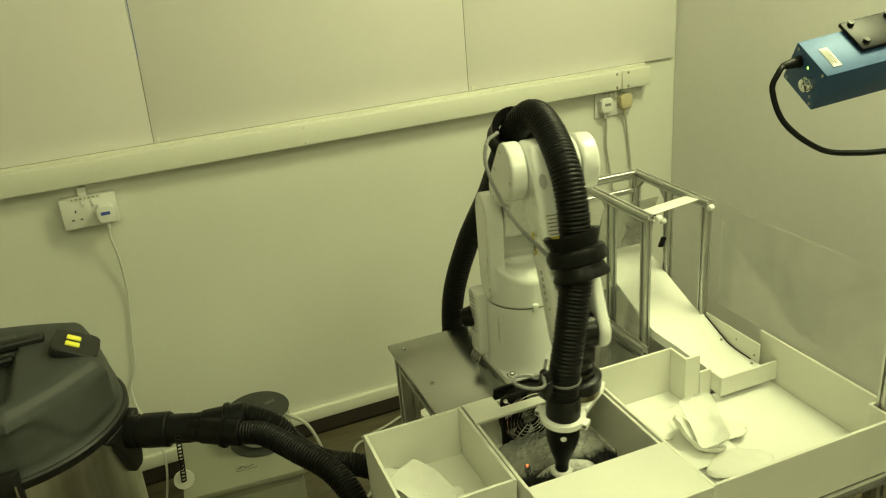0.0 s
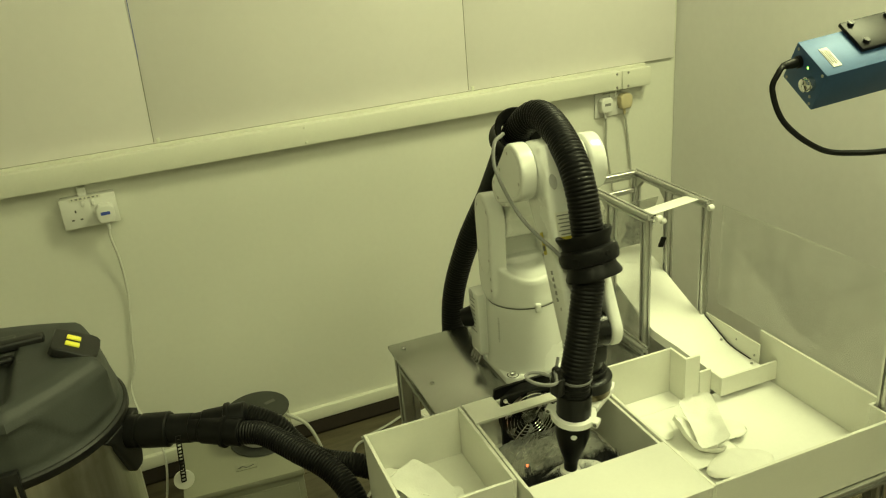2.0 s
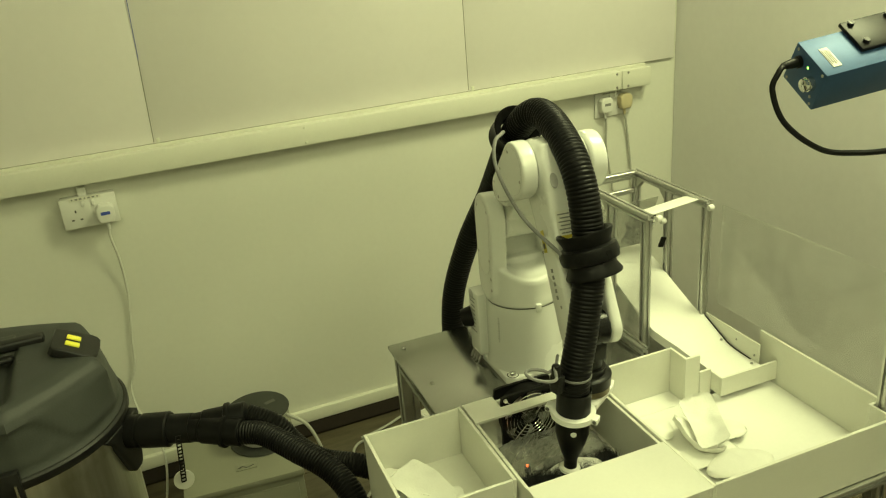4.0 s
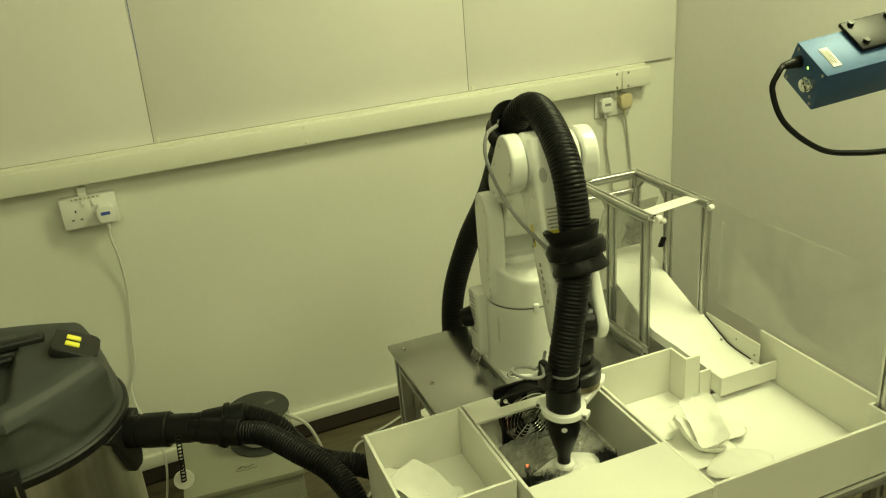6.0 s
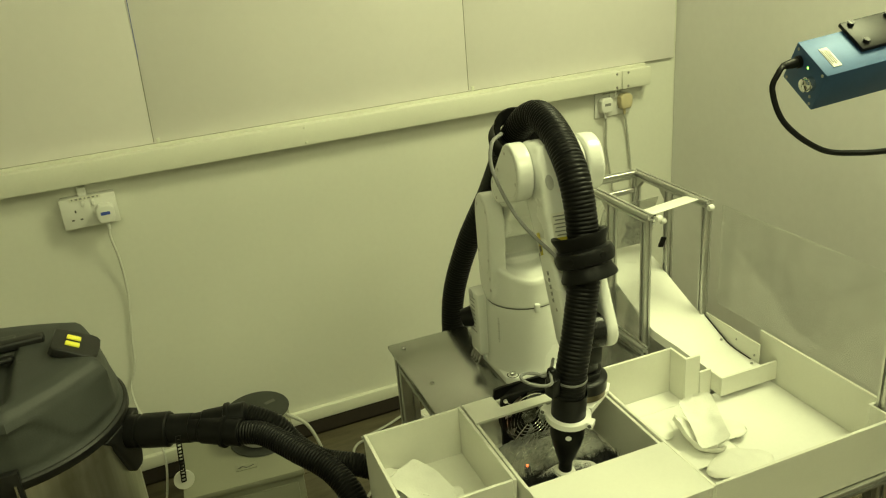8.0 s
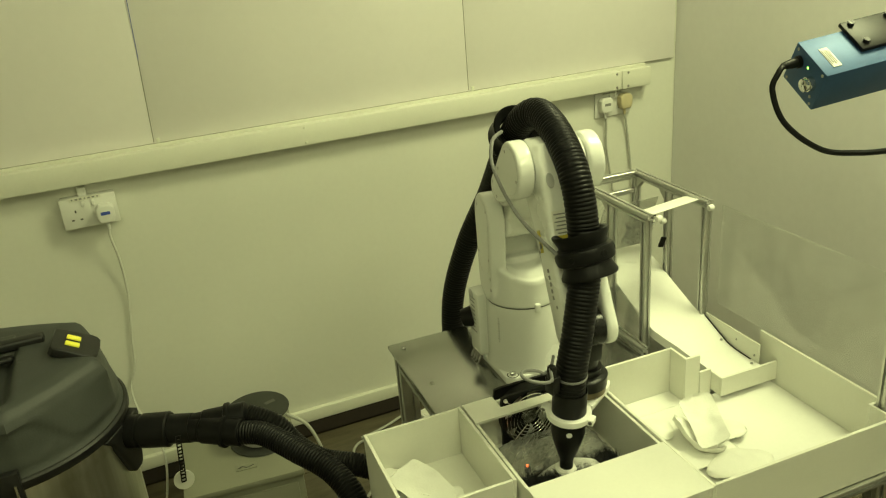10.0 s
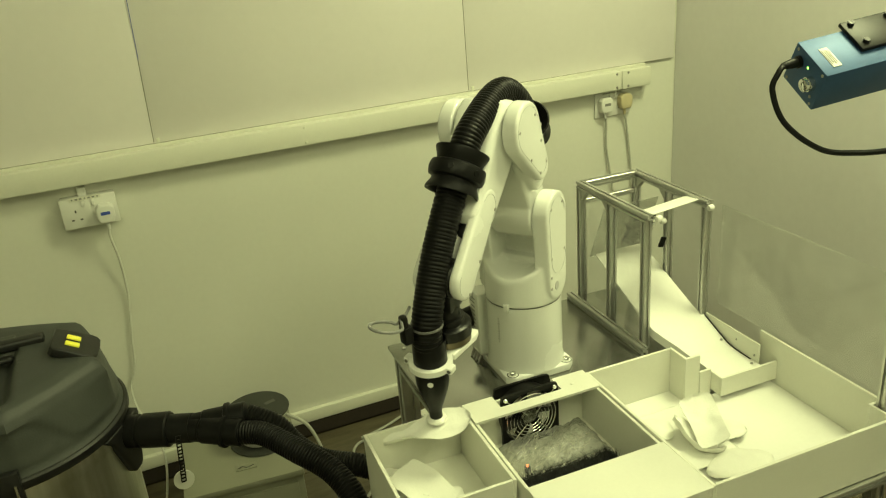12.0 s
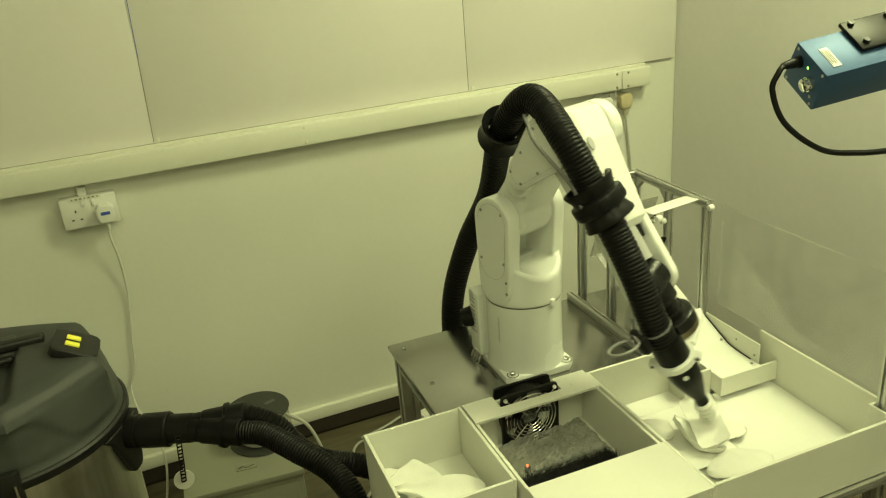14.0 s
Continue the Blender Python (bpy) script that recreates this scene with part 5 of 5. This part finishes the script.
    for k in range(3):
        z = -0.2585 - k * 0.0095
        bm = B(); lathe(bm, [(0.0120, z), (0.0180, z - 0.003), (0.0185, z - 0.0058), (0.0125, z - 0.0100), (0.010, z - 0.0100)], 28, pose(na, 0, 0.0075))
        cups.append(part("bellows_ring", bm, CUP, tool, "white silicone bellows ring"))
    bm = B(); lathe(bm, [(0.012, -0.286), (0.0195, -0.2910), (0.0185, -0.2916), (0.010, -0.288)], 28, pose(na, 0, 0.0075))
    cups.append(part("suction_lip", bm, CUP, tool, "white silicone suction lip"))
    R["cups"] = cups
    # clamp band and connector with a cable loop
    bm = B(); lathe(bm, [(0.0276, -0.070), (0.0288, -0.070), (0.0288, -0.074), (0.0276, -0.074)], 36, pose(na, 0, 0.020), close=True)
    part("hose_band", bm, GREYC, tool, "grey cable tie round the hose")
    pl = pose(na, 0, 0.045, 0, 0, -24)
    bm = B(); box(bm, (0.042, 0, -0.098), (0.018, 0.020, 0.034), 0.003, pl)
    box(bm, (0.046, 0, -0.072), (0.013, 0.014, 0.026), 0.004, pl @ pose(0, 0, 0, 0, 0, 0))
    plugp = part("sensor_plug", bm, BLACK, tool, "black right-angle sensor plug")
    bm = B(); box(bm, (0.042, -0.0106, -0.096), (0.014, 0.0012, 0.020), 0.0005, pl)
    part("plug_plate", bm, SCREW, plugp)
    bm = B()
    pts = [pl @ Vector((0.050, 0.0, -0.063))]
    for i in range(15):
        a = radians(150 - i * 22)
        pts.append(pl @ Vector((0.080 + 0.028 * math.cos(a), 0.022 * math.sin(a), -0.066 + 0.010 * math.cos(a))))
    pts += [pl @ Vector((0.036, -0.012, -0.072)), pl @ Vector((0.010, -0.033, -0.073))]
    tube(bm, spline(pts, 5), 0.0028, 8)
    part("cable_loop", bm, GREYC, tool, "grey sensor cable in a loop")
    R.update(turret=tur, lower_arm=low, forearm=fore, wrist=wr, tool=tool)
    return R


ROBOT = robot()

# ---- the moving suction hose: short rigid ribbed rings ----
HOSE_N = 88
HOSE_R = 0.0275


def hose():
    t = empty("suction_hose", pose(0, 0, 0), "thick black ribbed suction hose looping over the robot arm", "hose", "vacuum hoses")
    bm = B()
    ln = 0.0225
    prof = []
    for k in range(3):
        z = -ln / 2 + k * ln / 3
        w = ln / 3
        prof += [(HOSE_R - 0.0016, z), (HOSE_R - 0.0004, z + w * 0.22), (HOSE_R, z + w * 0.45), (HOSE_R - 0.0004, z + w * 0.68), (HOSE_R - 0.0016, z + w * 0.9)]
    lathe(bm, prof, 24)
    lathe(bm, [(HOSE_R - 0.0024, -ln * 0.8), (HOSE_R - 0.0024, ln * 0.8)], 24)
    first = part("hose_ring", bm, HOSE, t)
    segs = [first]
    for i in range(HOSE_N - 1):
        ob = new("hose_ring", first.data)
        ob.parent = t
        segs.append(ob)
    # cuff
    bm = B()
    lathe(bm, [(0.0280, -0.018), (0.0435, -0.038), (0.0480, -0.039), (0.0485, -0.036), (0.0425, -0.022), (0.0410, -0.015), (0.0488, -0.012), (0.0502, -0.008), (0.0502, 0.008), (0.0488, 0.012), (0.0410, 0.015), (0.0425, 0.022), (0.0485, 0.034), (0.0480, 0.038), (0.0435, 0.037), (0.0280, 0.018)], 44)
    cuff = part("cuff", bm, BLACK, t, "black flared two-part hose cuff")
    for a in (20, 75, 140, 200, 260, 320):
        bm = B(); lathe(bm, [(0, 0.0004), (0.0052, 0.0006), (0.0056, -0.001)], 14, pose(0, 0, 0, 0, 90, a) @ Matrix.Translation((0, 0, 0.0503)))
        part("cuff_hole", bm, HOSE, cuff)
    bm = B(); lathe(bm, [(0, 0.0030), (0.0042, 0.0026), (0.0046, 0)], 14, pose(0, 0, 0, 0, 90, -70) @ Matrix.Translation((0, 0, 0.0503)))
    part("cuff_screw", bm, CHROME, cuff)
    # second cuff behind the elbow
    bm = B()
    lathe(bm, [(0.0305, -0.014), (0.043, -0.026), (0.046, -0.024), (0.041, -0.010), (0.041, 0.010), (0.046, 0.024), (0.043, 0.026), (0.0305, 0.014)], 36)
    rear = part("rear_cuff", bm, BLACK, t, "black hose cuff behind the elbow")
    # thin grey cable beside the hose
    bm = B(); lathe(bm, [(0.0034, -0.0075), (0.0034, 0.0075)], 8)
    g0 = part("grey_cable_piece", bm, GREYC, t)
    wire = [g0]
    for i in range(27):
        ob = new("grey_cable_piece", g0.data)
        ob.parent = t
        wire.append(ob)
    return segs, cuff, rear, wire


SEGS, CUFF, REAR, WIRE = hose()

HELD = thing("foam_insole", insole_mesh(length=0.164, width=0.076, lift=0.012, seed=9, tail=0.8, warp=0.006), FOAM, pose(0, 0, 0), "white foam insole carried by the suction cup", "insole", "foam insoles")


def plank_floor():
    """Laminate planks with fine gaps, along the wall."""
    w, ln = 0.192, 1.2
    me = None
    k = 0
    y = -0.02
    while y > YS + 0.1:
        x = XW + 0.02 - (k * 0.43 % ln)
        while x < XE - 0.02:
            a, b = max(x, XW + 0.01), min(x + ln, XE - 0.01)
            if b - a > 0.05:
                full = abs(b - a - ln) < 1e-6
                if full and me:
                    ob = new("plank", me)
                else:
                    bm = B(); box(bm, (0, 0, 0), (b - a - 0.0015, w - 0.0015, 0.0095), 0.001, seg=1)
                    ob = link("plank", bm, FLOORM)
                    if full:
                        me = ob.data
                ob.parent = FLOOR
                ob.matrix_basis = pose((a + b) / 2, y - w / 2, -0.005)
            x += ln
        y -= w
        k += 1


plank_floor()

# ---- what moves: joint angles in degrees at each moment ----
# seconds, base turn, lower arm lean, forearm dip, tool tilt forward, tool tilt sideways
SCRUB_ROWS = [
    (0, -100.5, 51.4, 62.3, -4.9, -0.6),
    (0.1, -97.6, 51.1, 63.6, -4.0, -1.6),
    (0.2, -97.5, 50.4, 64.4, -3.8, -1.5),
    (0.3, -100.3, 50.6, 63.8, -4.1, -0.9),
    (0.4, -97.2, 52.2, 62.4, -4.2, -1.9),
    (0.5, -96.1, 51.3, 63.6, -4.1, -2.0),
    (0.6, -100.3, 50.8, 63.5, -4.1, -0.9),
    (0.7, -98.7, 52.1, 62.3, -4.3, -1.5),
    (0.8, -96.1, 51.0, 64.0, -3.8, -1.9),
    (0.9, -97.1, 51.2, 63.5, -3.9, -1.7),
    (1, -98.8, 51.8, 62.4, -4.2, -1.2),
    (1.1, -96.3, 51.4, 63.5, -3.9, -2.0),
    (1.2, -99.8, 50.2, 64.3, -3.9, -0.9),
    (1.3, -99.4, 51.0, 63.4, -4.1, -1.2),
    (1.4, -96.3, 51.4, 63.5, -3.9, -2.0),
    (1.5, -97.8, 50.7, 64.1, -4.4, -1.7),
]
HOLD_ROWS = [
    (2, -96.7, 51.9, 62.6, -4.2, -1.7),
    (2.5, -99.8, 50.8, 63.6, -4.3, -1.0),
    (3, -96.0, 51.2, 63.7, -4.2, -2.0),
    (3.2, -99.0, 52.0, 62.3, -4.3, -1.5),
    (5.3, -97.9, 51.3, 63.3, -4.0, -1.6),
    (5.5, -99.8, 48.1, 64.4, -3.2, 0.5),
    (5.7, -95.5, 48.3, 64.3, -3.6, -2.0),
    (5.9, -99.0, 51.3, 63.1, -4.1, -1.3),
    (6, -99.7, 47.8, 64.6, -3.0, 0.4),
    (6.1, -96.2, 46.8, 64.2, -3.5, -1.9),
    (6.3, -97.7, 50.9, 63.9, -3.9, -1.5),
]
PRESS_ROWS = [
    (6.5, -99.1, 51.2, 62.7, -4.3, -0.4),
    (7, -98.4, 51.6, 62.9, -4.3, -1.4),
    (7.5, -97.3, 51.8, 63.2, -4.4, -2.5),
    (7.7, -96.4, 46.7, 64.2, -3.5, -1.8),
    (7.9, -98.2, 50.1, 64.7, -3.7, -1.2),
    (8, -98.1, 51.9, 62.9, -4.4, -2.2),
    (8.1, -97.0, 49.8, 64.6, -3.7, -1.5),
    (8.2, -95.5, 47.2, 64.5, -4.1, -3.3),
]
LIFT_ROWS = [
    (10.3, -97.2, 46.7, 62.5, -3.8, -2.0),
    (10.5, -96.9, 46.9, 62.9, -3.7, -2.5),
    (10.6, -97.1, 43.7, 61.3, -4.0, -1.5),
    (10.7, -97.4, 37.0, 59.5, -4.0, -1.5),
    (10.8, -96.2, 29.7, 56.4, -4.0, -1.5),
    (10.9, -95.1, 23.0, 53.1, -4.0, -1.5),
    (11, -92.2, 20.0, 46.6, -8.9, -3.3),
    (11.1, -94.6, 15.5, 47.7, -4.0, -1.5),
    (11.3, -93.0, 20.3, 45.3, -8.6, -3.5),
]
SWING_ROWS = [
    (11.4, -99.1, 18.1, 46.4, -7.0, -4.4),
    (11.5, -121.0, 18.0, 44.9, -6.0, -1.5),
    (11.6, -143.7, 23.5, 43.3, -5.8, -0.5),
    (11.7, -143.5, 23.4, 45.5, -4.0, -2.5),
    (11.8, -143.5, 24.9, 47.2, -4.0, -2.5),
    (12, -142.9, 29.4, 49.6, -4.5, -2.6),
    (12.2, -142.0, 31.8, 50.1, -4.0, -2.5),
    (12.5, -141.1, 32.9, 52.0, -4.2, -3.8),
]
RETURN_ROWS = [
    (12.7, -143.8, 29.7, 52.2, -4.0, -2.5),
    (13, -142.9, 29.4, 49.6, -4.5, -2.6),
    (13.4, -143.7, 29.0, 51.2, -4.0, -2.5),
    (13.5, -142.4, 30.1, 50.9, -4.0, -2.5),
    (13.6, -129.7, 29.5, 51.4, -5.4, -1.0),
    (13.7, -118.5, 28.4, 53.2, -3.0, 6.1),
    (13.8, -95.2, 30.2, 55.3, 1.0, 17.0),
    (13.9, -77.4, 35.2, 57.4, 7.3, 19.9),
    (14, -71.8, 39.1, 56.8, 15.8, 24.7),
]


def schedule():
    rows = {r[0]: r[1:] for r in SCRUB_ROWS + HOLD_ROWS + PRESS_ROWS + LIFT_ROWS + SWING_ROWS + RETURN_ROWS}
    for k in range(16, 53):
        t = round(k / 10, 1)
        if t not in rows and not any(abs(t - q) < 0.05 for q in rows):
            rows[t] = SCRUB_ROWS[(k * 1) % 16][1:]
    for t, src in ((8.5, 8.0), (8.9, 7.7), (9.3, 7.5), (9.6, 6.5), (9.9, 8.1), (10.1, 8.0)):
        rows[t] = rows[src]
    return sorted(rows.items())


def lerp_rows(rows, t):
    for (a, p), (b, q) in zip(rows, rows[1:]):
        if a <= t <= b:
            f = (t - a) / (b - a)
            return [x + (y - x) * f for x, y in zip(p, q)]
    return list(rows[-1][1])


# shape of the hose at four arm poses: (turn, lean), then cuff, front, arch, rear and middle offsets
HOSE_POSES = [
    ((-99, 51), (0.168, -0.001, 0.072), (0.025, 0.001, 0.087), (-0.044, -0.001, 0.082), (-0.136, -0.020, 0.030), (0.294, -0.027, 0.054)),
    ((-93, 20), (0.123, -0.001, 0.073), (0.044, 0.006, 0.085), (-0.016, 0.023, 0.070), (-0.112, -0.025, -0.051), (0.262, -0.040, 0.027)),
    ((-142, 32), (0.121, 0.003, 0.071), (0.034, 0.010, 0.071), (-0.049, 0.011, 0.057), (-0.133, 0.015, -0.030), (0.266, -0.012, 0.056)),
    ((-77, 38), (0.134, -0.054, 0.032), (0.014, -0.072, 0.042), (-0.064, -0.042, 0.069), (-0.152, -0.032, -0.008), (0.277, -0.050, 0.040)),
]


def blend(turn, lean):
    ws = [1 / (((turn - a) / 12) ** 2 + ((lean - b) / 10) ** 2 + 0.02) ** 1.5 for (a, b), *_ in HOSE_POSES]
    s = sum(ws)
    return [sum((Vector(p[i + 1]) * (w / s) for p, w in zip(HOSE_POSES, ws)), Vector()) for i in range(5)]


def arm(q):
    """Poses of the arm's parts in world space at joint angles q."""
    a, b, c, e, s = q
    z = pose(0, 0, 0, 0, 0, a)
    shoulder = Matrix.Translation((RX, RY, H2))
    low = shoulder @ z @ pose(0, 0, 0, 0, b, 0)
    el = (low @ Matrix.Translation((0, 0, L1))).translation
    fore = Matrix.Translation(el) @ z @ pose(0, 0, 0, 0, c, 0)
    wr = (fore @ Matrix.Translation((L2, 0, OFF))).translation
    wrist = Matrix.Translation(wr) @ z @ pose(0, 0, 0, 0, -e, 0) @ pose(0, 0, 0, s, 0, 0)
    tool = wrist @ pose(0, 0, 0, 0, 0, TOOL_TURN - a)
    return {"turret": Matrix.Translation((RX, RY, ZT)) @ z, "lower_arm": low, "forearm": fore, "wrist": wrist, "tool": tool}


def hose_curve(q):
    P = arm(q)
    cuff, front, arch, rear, mid = blend(q[0], q[1])
    z = pose(0, 0, 0, 0, 0, q[0])
    el = P["forearm"].translation
    w = lambda v: el + (z.to_3x3() @ v)
    f = lambda v: P["forearm"] @ v
    k = min(1, max(0, (-q[0] - 120) / 18))
    k = k * k * (3 - 2 * k)
    side = Vector((0.13 * k, 0.02 * k, 0))
    tl = P["tool"]
    r = w(rear)
    pts = [Vector((0.655, -0.700, 0.30)) + side * 0.4, Vector((0.650, -0.702, 0.55)) + side * 0.8, Vector((0.655, -0.710, 0.74)) + side, Vector((0.688, -0.750, 0.90)) + side,
           Vector((0.726, -0.810, 1.035)) + side * 0.7, r, w(arch), f(front), f(cuff), f(mid).lerp(f(cuff).lerp(tl @ Vector((NA, 0, -0.052)), 0.55), 0.6), tl @ Vector((NA, 0, -0.052)), tl @ Vector((NA, 0, -0.116))]
    return pts


def ring_pose(p, way, ref):
    x = (ref - way * ref.dot(way)).normalized()
    m = Matrix((x, way.cross(x), way)).transposed().to_4x4()
    return Matrix.Translation(p) @ m


def motions():
    rows = schedule()
    times = sorted(set([t for t, _ in rows]) | {round(11.35 + 0.05 * i, 2) for i in range(6)} | {round(13.45 + 0.05 * i, 2) for i in range(12)})
    inv = Matrix.Translation((-RX, -RY, -ZT))
    keys = {k: [] for k in ("turret", "lower_arm", "forearm", "wrist", "tool")}
    seg_rows = [[] for _ in SEGS]
    wire_rows = [[] for _ in WIRE]
    cuff_rows, rear_rows, held = [], [], []
    for t in times:
        q = lerp_rows(rows, t)
        P = arm(q)
        for k in keys:
            keys[k].append((t, inv @ P[k]))
        pts = hose_curve(q)
        fine = spline(pts, 14)
        ev = even(fine, HOSE_N)
        side = pose(0, 0, 0, 0, 0, q[0]).to_3x3() @ Vector((0, 1, 0))
        for i in range(HOSE_N):
            seg_rows[i].append((t, ring_pose((ev[i] + ev[i + 1]) / 2, (ev[i + 1] - ev[i]).normalized(), side)))
        ic, ir = 8 * 14, 5 * 14
        slack = 0.22 * min(1, max(0, (q[0] + 125) / 20)) * min(1, max(0, (q[1] - 28) / 15))
        cuff_rows.append((t, ring_pose(fine[ic], ((fine[ic + 1] - fine[ic - 1]).normalized() + side * slack).normalized(), side)))
        rear_rows.append((t, ring_pose(fine[ir], (fine[ir + 1] - fine[ir - 1]).normalized(), side)))
        # grey cable: from behind the elbow, round its flank, to the cuff
        L = lambda v: P["forearm"].translation + pose(0, 0, 0, 0, 0, q[0]).to_3x3() @ Vector(v)
        near = min(1, max(0, (q[0] + 130) / 20))
        up = min(1, max(0, (q[1] - 20) / 25))
        G = lambda p, v: L(p).lerp(L(v), near)
        wp = even(spline([G((-0.10, 0.0, -0.02), (-0.05, -0.075, 0.058 * up)), G((-0.05, -0.04, 0.02), (-0.015, -0.104, 0.052 * up)), G((0.0, -0.02, 0.02), (0.012, -0.112, 0.010)), P["forearm"] @ Vector((0.085, -0.085 * near, 0.02)), fine[ic] + side * -0.045], 8), len(WIRE))
        for i in range(len(WIRE)):
            wire_rows[i].append((t, ring_pose((wp[i] + wp[i + 1]) / 2, (wp[i + 1] - wp[i]).normalized(), side)))
        if t <= 13.02:
            low = P["tool"] @ Vector((NA, 0, -0.2665))
            held.append((t, Matrix.Translation(low) @ P["tool"].to_quaternion().to_matrix().to_4x4() @ pose(0, 0, 0, 0, 0, -14 - TOOL_TURN) @ pose(-0.020, -0.008, 0)))
    for k in keys:
        walk(ROBOT[k], keys[k])
    for ob, rr in zip(SEGS, seg_rows):
        walk(ob, rr)
    for ob, rr in zip(WIRE, wire_rows):
        walk(ob, rr)
    walk(CUFF, cuff_rows)
    walk(REAR, rear_rows)
    rest = tm(0.392, -1.300, ZF + 0.036, 10, 8, -30)
    last = held[-1][1]
    fall = Matrix.Translation(last.translation.lerp(rest.translation, 0.6)) @ last.to_quaternion().slerp(rest.to_quaternion(), 0.5).to_matrix().to_4x4()
    held += [(13.1, fall), (13.2, rest), (14.0, rest)]
    walk(HELD, held)
    # the bellows stays drawn in while it holds the insole
    for k, ob in enumerate(ROBOT["cups"]):
        drawn, free = pose(0, 0, 0.0085 * k), pose(0, 0, 0)
        walk(ob, [(0, drawn), (12.98, drawn), (13.06, free), (14.0, free)])


motions()
